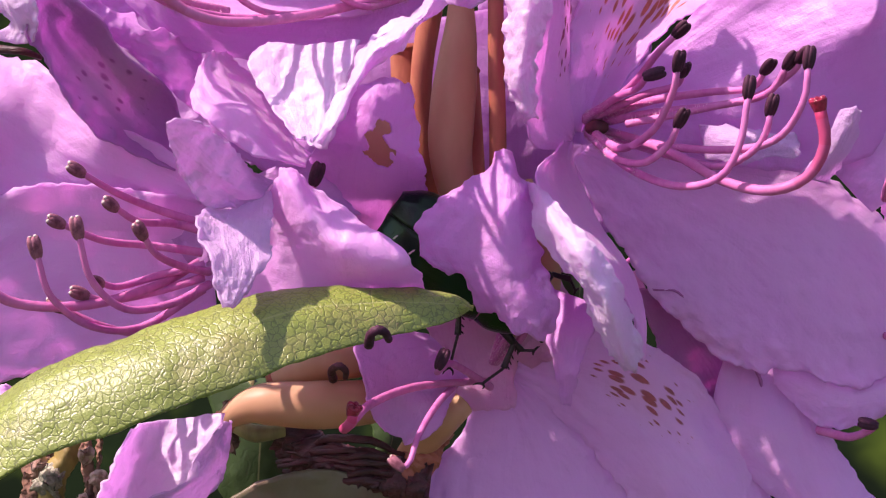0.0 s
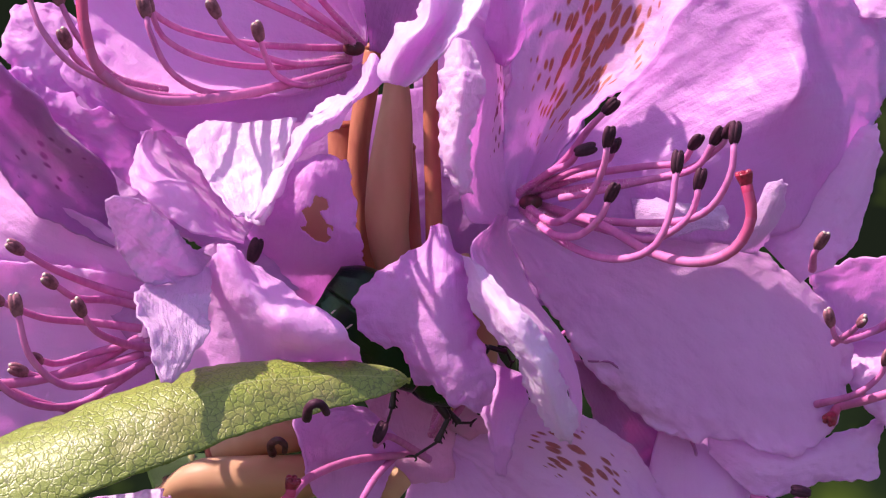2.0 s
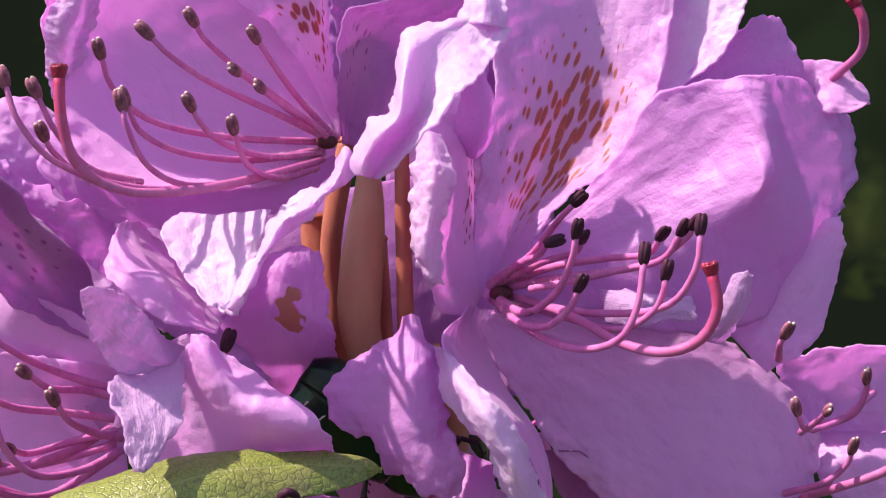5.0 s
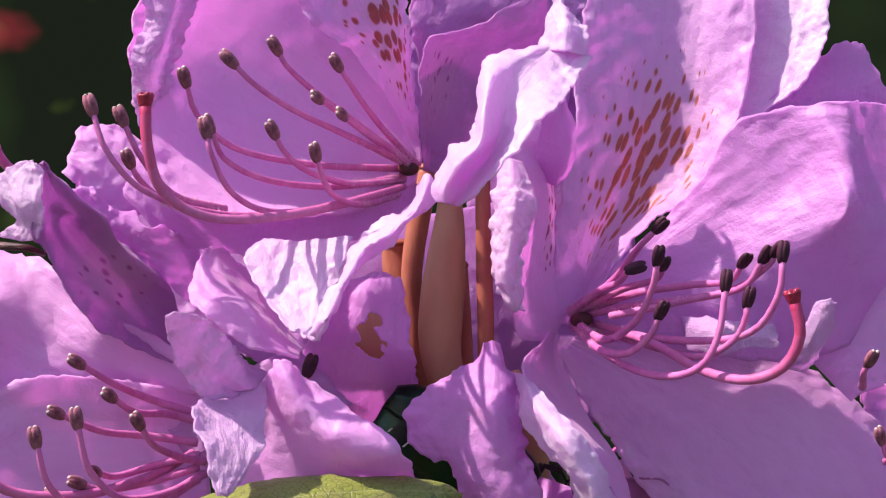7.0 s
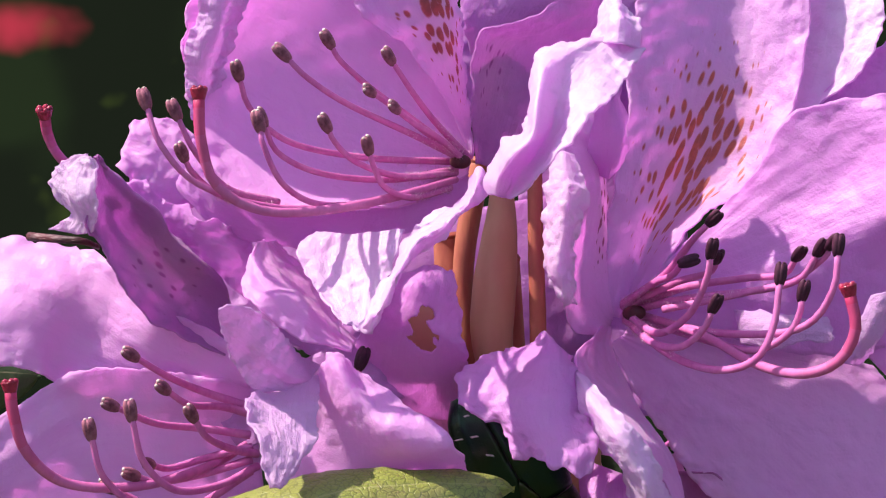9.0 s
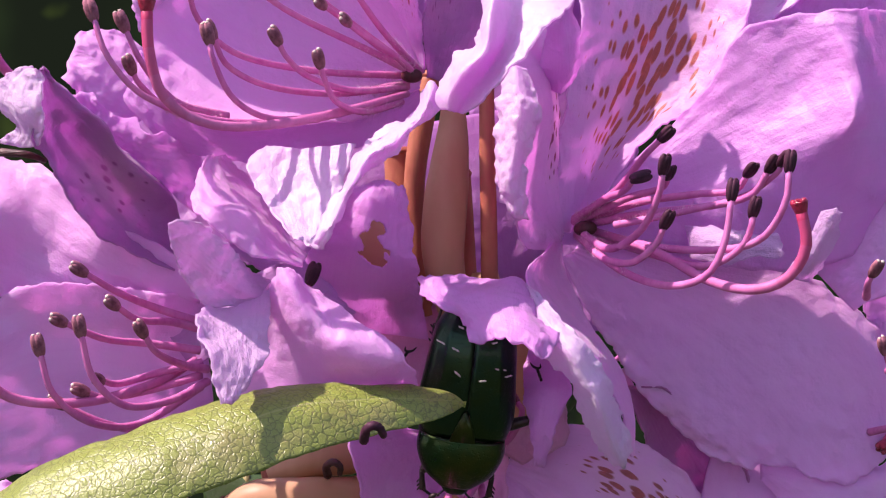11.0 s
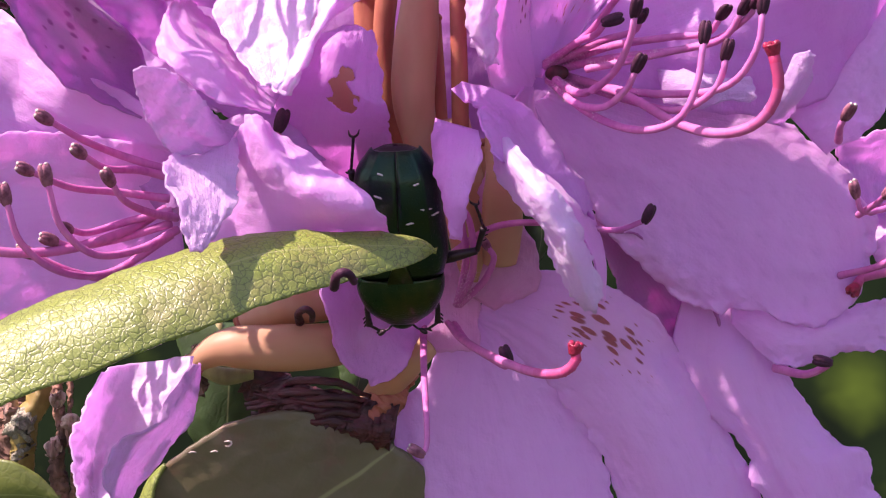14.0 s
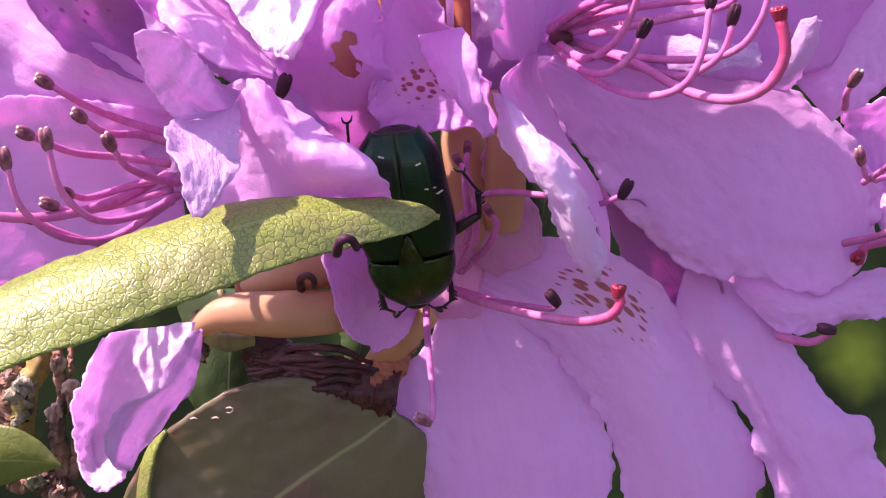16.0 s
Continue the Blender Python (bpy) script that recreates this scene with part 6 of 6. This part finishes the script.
EL_W = (4.5, 5.0, 5.0, 4.8, 4.6, 4.4, 3.9, 2.5)
EL_H = (2.9, 3.5, 3.9, 4.0, 3.9, 3.6, 3.0, 1.6)
wing_l = body("elytron", shell(-1, -3.6, 9.9, EL_W, EL_H, 1.0, lip=0.12), shell_green, "dark metallic green wing case")
wing_r = body("elytron", shell(1, -3.6, 9.9, EL_W, EL_H, 1.0, lip=0.12), shell_green, "dark metallic green wing case")
body("pronotum", shell(0, -9.4, -3.75, (1.7, 3.4, 4.2, 4.6, 4.5), (1.3, 2.4, 3.1, 3.3, 3.1)), shell_gold, "glossy gold-green neck shield")
scut = [(-1.35, -3.6, -3.75), (1.35, -3.6, -3.75), (0.35, -4.15, -0.7), (0, -4.2, -0.35), (-0.35, -4.15, -0.7)]
scut_low = [(x, y + 0.8, z) for x, y, z in scut]
body("scutellum", (np.array(scut + scut_low), [(0, 1, 2, 3, 4), (9, 8, 7, 6, 5)] + [((k + 1) % 5, k, k + 5, (k + 1) % 5 + 5) for k in range(5)]), shell_gold, "triangular gold-green shield plate")
body("abdomen", egg((0, 0.2, 2.5), (0, 0, 1), 15.0, 4.7, 20, 16, 0.7, (0, -1, 0), 0.62), leg_black, "bronze-black underside")
body("thorax", egg((0, 0.0, -5.5), (0, 0, 1), 7.5, 3.9, 18, 12, 0.7, (0, -1, 0), 0.65), leg_black)
head = body("head", joined(egg((0, 0.5, -9.0), (0, 0, 1), 3.0, 1.6, 14, 10, 0.55, (0, -1, 0), 0.7)), shell_green, "small square green head")
for s in (-1, 1):
    body("eye", egg((s * 1.5, 0.4, -8.9), (s, 0, 0), 0.8, 0.45, 8, 6), leg_black, "", head)
    v, f = joined(tube([(s * 1.0, 0.3, -10.0), (s * 1.5, 0.2, -10.5), (s * 1.9, 0.2, -10.7)], (0.13, 0.11, 0.11), 6, 10), egg((s * 2.2, 0.2, -10.9), (s * 0.8, 0, -0.6), 1.0, 0.28, 8, 6))
    body("antenna", (v, f), leg_black, "", head)
# six legs: thigh, toothed shin and clawed foot
legs = []
for s in (-1, 1):
    for z, knee, foot, claw in ((-7.5, (4.0, 1.2, -8.0), (4.6, 1.4, -10.0), (3.9, 1.8, -11.2)),
                                (-3.4, (7.6, 0.4, -0.8), (7.7, 0.0, 2.0), (6.3, -0.2, 4.4)),
                                (1.0, (4.3, 1.8, 3.4), (4.5, 1.6, 7.0), (4.0, 1.4, 10.6))):
        hip = np.array((s * 2.6, 1.4, z))
        k_, f_, c_ = (np.array((s * p[0], p[1], p[2])) for p in (knee, foot, claw))
        if s > 0 and z > 0:  # this hind leg is shortened so the wing case hides it from the camera
            f_, c_ = np.array((4.2, 1.8, 5.6)), np.array((3.2, 1.8, 7.8))
        leg_ob = body("leg", tube([hip, (hip + k_) / 2 + np.array((0, -0.2, 0)), k_], (0.6, 0.66, 0.4), 9, 12), leg_black, "bronze-black leg", None, hip)
        shin = tube([k_, (k_ + f_) / 2, f_], (0.28, 0.30, 0.40), 8, 12)
        d = (f_ - k_) / np.linalg.norm(f_ - k_)
        teeth = [egg(k_ + (f_ - k_) * q + np.array((s * 0.45, 0, 0)), np.array((s, 0, 0)) + d, 0.5, 0.09, 6, 5) for q in (0.5, 0.72, 0.92)]
        body("shin", joined(shin, *teeth), leg_black, "", leg_ob)
        beads = [egg(f_ + (c_ - f_) * q, c_ - f_, 0.3 * np.linalg.norm(c_ - f_), 0.17, 7, 6, 0.6) for q in (0.1, 0.3, 0.5, 0.7, 0.9)]
        hooks = [tube([c_, c_ + np.array((w * 0.4, -0.1, 0)) + (c_ - f_) * 0.08, c_ + np.array((w * 0.55, 0.1, 0)) + (c_ - f_) * 0.22], (0.16, 0.12, 0.05), 6, 8) for w in (-1, 1)]
        body("foot", joined(*beads, *hooks), leg_black, "", leg_ob)
        legs.append((leg_ob, hip))


def on_back(x, z):
    """Height of the wing cases at a place."""
    q = (z + 3.6) / 13.5
    w = np.interp(q, np.linspace(0, 1, 8), EL_W)
    h = np.interp(q, np.linspace(0, 1, 8), EL_H)
    a = math.asin(min(1, abs(x) / w) ** (1 / 0.85))
    return -h * math.cos(a) ** 0.62 - 0.07


for x, z, dx, dz in ((-3.4, 6.2, 1.3, -0.35), (-1.9, 5.8, 0.8, -0.3), (2.0, 6.9, 0.7, 0.15), (2.9, 4.3, 1.2, -0.1), (1.2, 3.0, 0.8, 0.1),
                     (-1.4, 3.4, 0.7, -0.5), (3.8, 3.6, 0.8, 0.1), (-1.6, 8.0, 0.6, -0.2)):
    line = [(x + dx * q, on_back(x + dx * q, z + dz * q + 0.02 * math.sin(9 * q)), z + dz * q + 0.02 * math.sin(9 * q)) for q in (-0.5, -0.2, 0.1, 0.5)]
    body("white_fleck", tube(line, (0.03, 0.12, 0.08, 0.11, 0.03), 6, 12, flat=0.5), mark_white, "thin chalk-white fleck", wing_l if x < 0 else wing_r)


# ---- what moves ----
def at(place, rx=0, ry=0, rz=0):
    return pose(place[0] * MM, place[1] * MM, place[2] * MM, rx, ry, rz)


def motions():
    B = 3.0
    walk(beetle, [
        (0.0, at((2.2, 8, -21.6), 0, -56, 0)),
        (4.0, at((2.2, 8, -21.7), 0, -56, 0)),
        (7.0, at((2.6, 8, -21.9), 0, -56, 0)),
        (8.0, at((2.8, 8, -22.0), 0, -50, 0)),
        (9.3, at((3.0, 3, -24.1), 0, -20, 0)),
        (10.3, at((2.5, 2, -23.8), 6, 6, 0)),
        (11.0, at((2.8, 2, -24.7), 6, 7, 0)),
        (11.5, at((2.1, 2, -24.4), 6, 16, 0)),
        (12.0, at((0.8, 2, -24.3), 6, 20, 0)),
        (12.5, at((0.4, 2, -23.8), 6, 7, 0)),
        (13.5, at((-0.9, 2, -24.1), 14, 0, 0)),
        (14.5, at((-1.3, 2, -23.6), 14, -4, 0)),
        (15.5, at((-0.8, 2, -25.3), 14, -6, 0)),
        (16.0, at((-0.8, 2, -25.4), 14, -7, 0)),
    ])
    for k, (leg_ob, hip) in enumerate(legs):
        turns = ((0, 0, 0, -12, -22, -26, -20, -24, -22), (-100, -94, -100, -50, -6, -2, -6, 0, -4), (-118, -112, -118, -60, -4, 6, -6, 8, -4),
                 (0, 0, 0, 10, 16, 22, 16, 20, 18), (0, 0, 0, 0, 8, -4, 10, 14, 0), (-55, -55, -55, -25, -8, -12, -8, -14, -8))[k]
        walk(leg_ob, [(t, at(hip, 0, s, 0)) for t, s in zip((0.0, 4.0, 8.0, 9.2, 10.3, 12.0, 13.5, 14.8, 16.0), turns)])
    hinge = np.array(HINGE) - base_of(low)
    def lift(tilt, flip=0, turn=0, move=(0, 0, 0), yaw=0):
        return at(hinge + np.array(move), 0, turn, yaw) @ Matrix.Rotation(radians(flip), 4, (0.92, 0, 0.38)) @ pose(0, 0, 0, tilt)

    walk(flap, [
        (0.0, lift(0)),
        (4.0, lift(0)),
        (7.0, lift(0, 0, 2)),
        (8.2, lift(-6, 0, 2)),
        (9.3, lift(-45, 0, 6)),
        (10.3, lift(-64, 0, 14, (0.6, 0, -3.4))),
        (11.5, lift(-64, 0, 18, (0.3, 0, -3.8))),
        (12.5, lift(-68, 0, 18, (-0.4, 0, -3.2))),
        (13.0, lift(-62, 0, 22, (-1.2, 0, -2.0), 10)),
        (13.4, lift(-30, 0, 4, (0, 0, 0), 65)),
        (14.0, lift(-30, 0, 4, (0, 0, 1), 68)),
        (14.25, lift(-60, -60, 0, (0.6, 0, -1), 25)),
        (14.5, lift(-30, -125, 0, (1.0, 0, -2.5))),
        (14.9, lift(-16, -150, 0, (1.3, 0, -3.6))),
        (16.0, lift(-8, -165, 0, (1.5, 0, -4.2))),
    ])
    root = base_of(low)
    walk(strip, [(t, at(np.array(place) - root, 0, turn, 0)) for t, place, turn in (
        (0.0, (12.2, 5, -29.4), 0),
        (8.2, (11.5, 5, -28.9), 0),
        (10.3, (11.3, 4, -26.4), 4),
        (11.5, (10.1, 3, -25.2), 2),
        (12.5, (9.3, 3, -25.0), 0),
        (13.5, (4.8, -4, -20.1), 4),
        (14.5, (4.1, -6, -14.1), -12),
        (15.2, (4.4, -6, -12.7), -20),
        (16.0, (4.4, -6, -10.6), -28))])
    swing = np.array(SWING) - base_of(low)
    for stem, rows in (
        (lash_a, ((0, -12, 0, -12), (8.2, -12, 0, -12), (10.3, -5, 6, -6), (11, 0, 12, 0), (12, 0, 14, 0), (12.5, 0, 0, 0), (13, 0, -29, 0), (13.5, 0, -2, 0), (14, 0, -7, 0), (14.5, 0, 4, 0), (15, 0, -5, 0), (16, 0, -10, 0))),
        (lash_style, ((0, -8, 0, -65), (8.2, -8, 0, -65), (10.3, -4, 20, -50), (11.2, 0, 50, -25), (12, 0, 70, 0), (12.25, 0, 40, 0), (12.5, 0, 0, 0), (13, 0, -12, 13), (13.5, 0, -30, -2), (14, 0, -11, -15), (14.5, 0, -11, -10), (15, 0, -10, -10), (15.5, 0, -9, -2), (16, 0, -17, -5))),
        (lash_b, ((0, -30, 0, -35), (8.2, -30, 0, -35), (10.3, -10, 20, -15), (11, 0, 45, 0), (12, 0, 55, 0), (12.5, 0, 0, 0), (13, 0, -42, 8), (13.5, 0, -63, 8), (14, 0, -32, -3), (15, 0, -32, 8), (16, 0, -51, 15))),
        (lash_c, ((0, 0, 0, 75), (11, 0, 0, 75), (12.8, 0, 0, 60), (14, 0, 0, 20), (14.6, 0, 2, 0), (16, 0, 0, 0))),
    ):
        walk(stem, [(t, at(swing, *turn)) for t, *turn in rows])


motions()
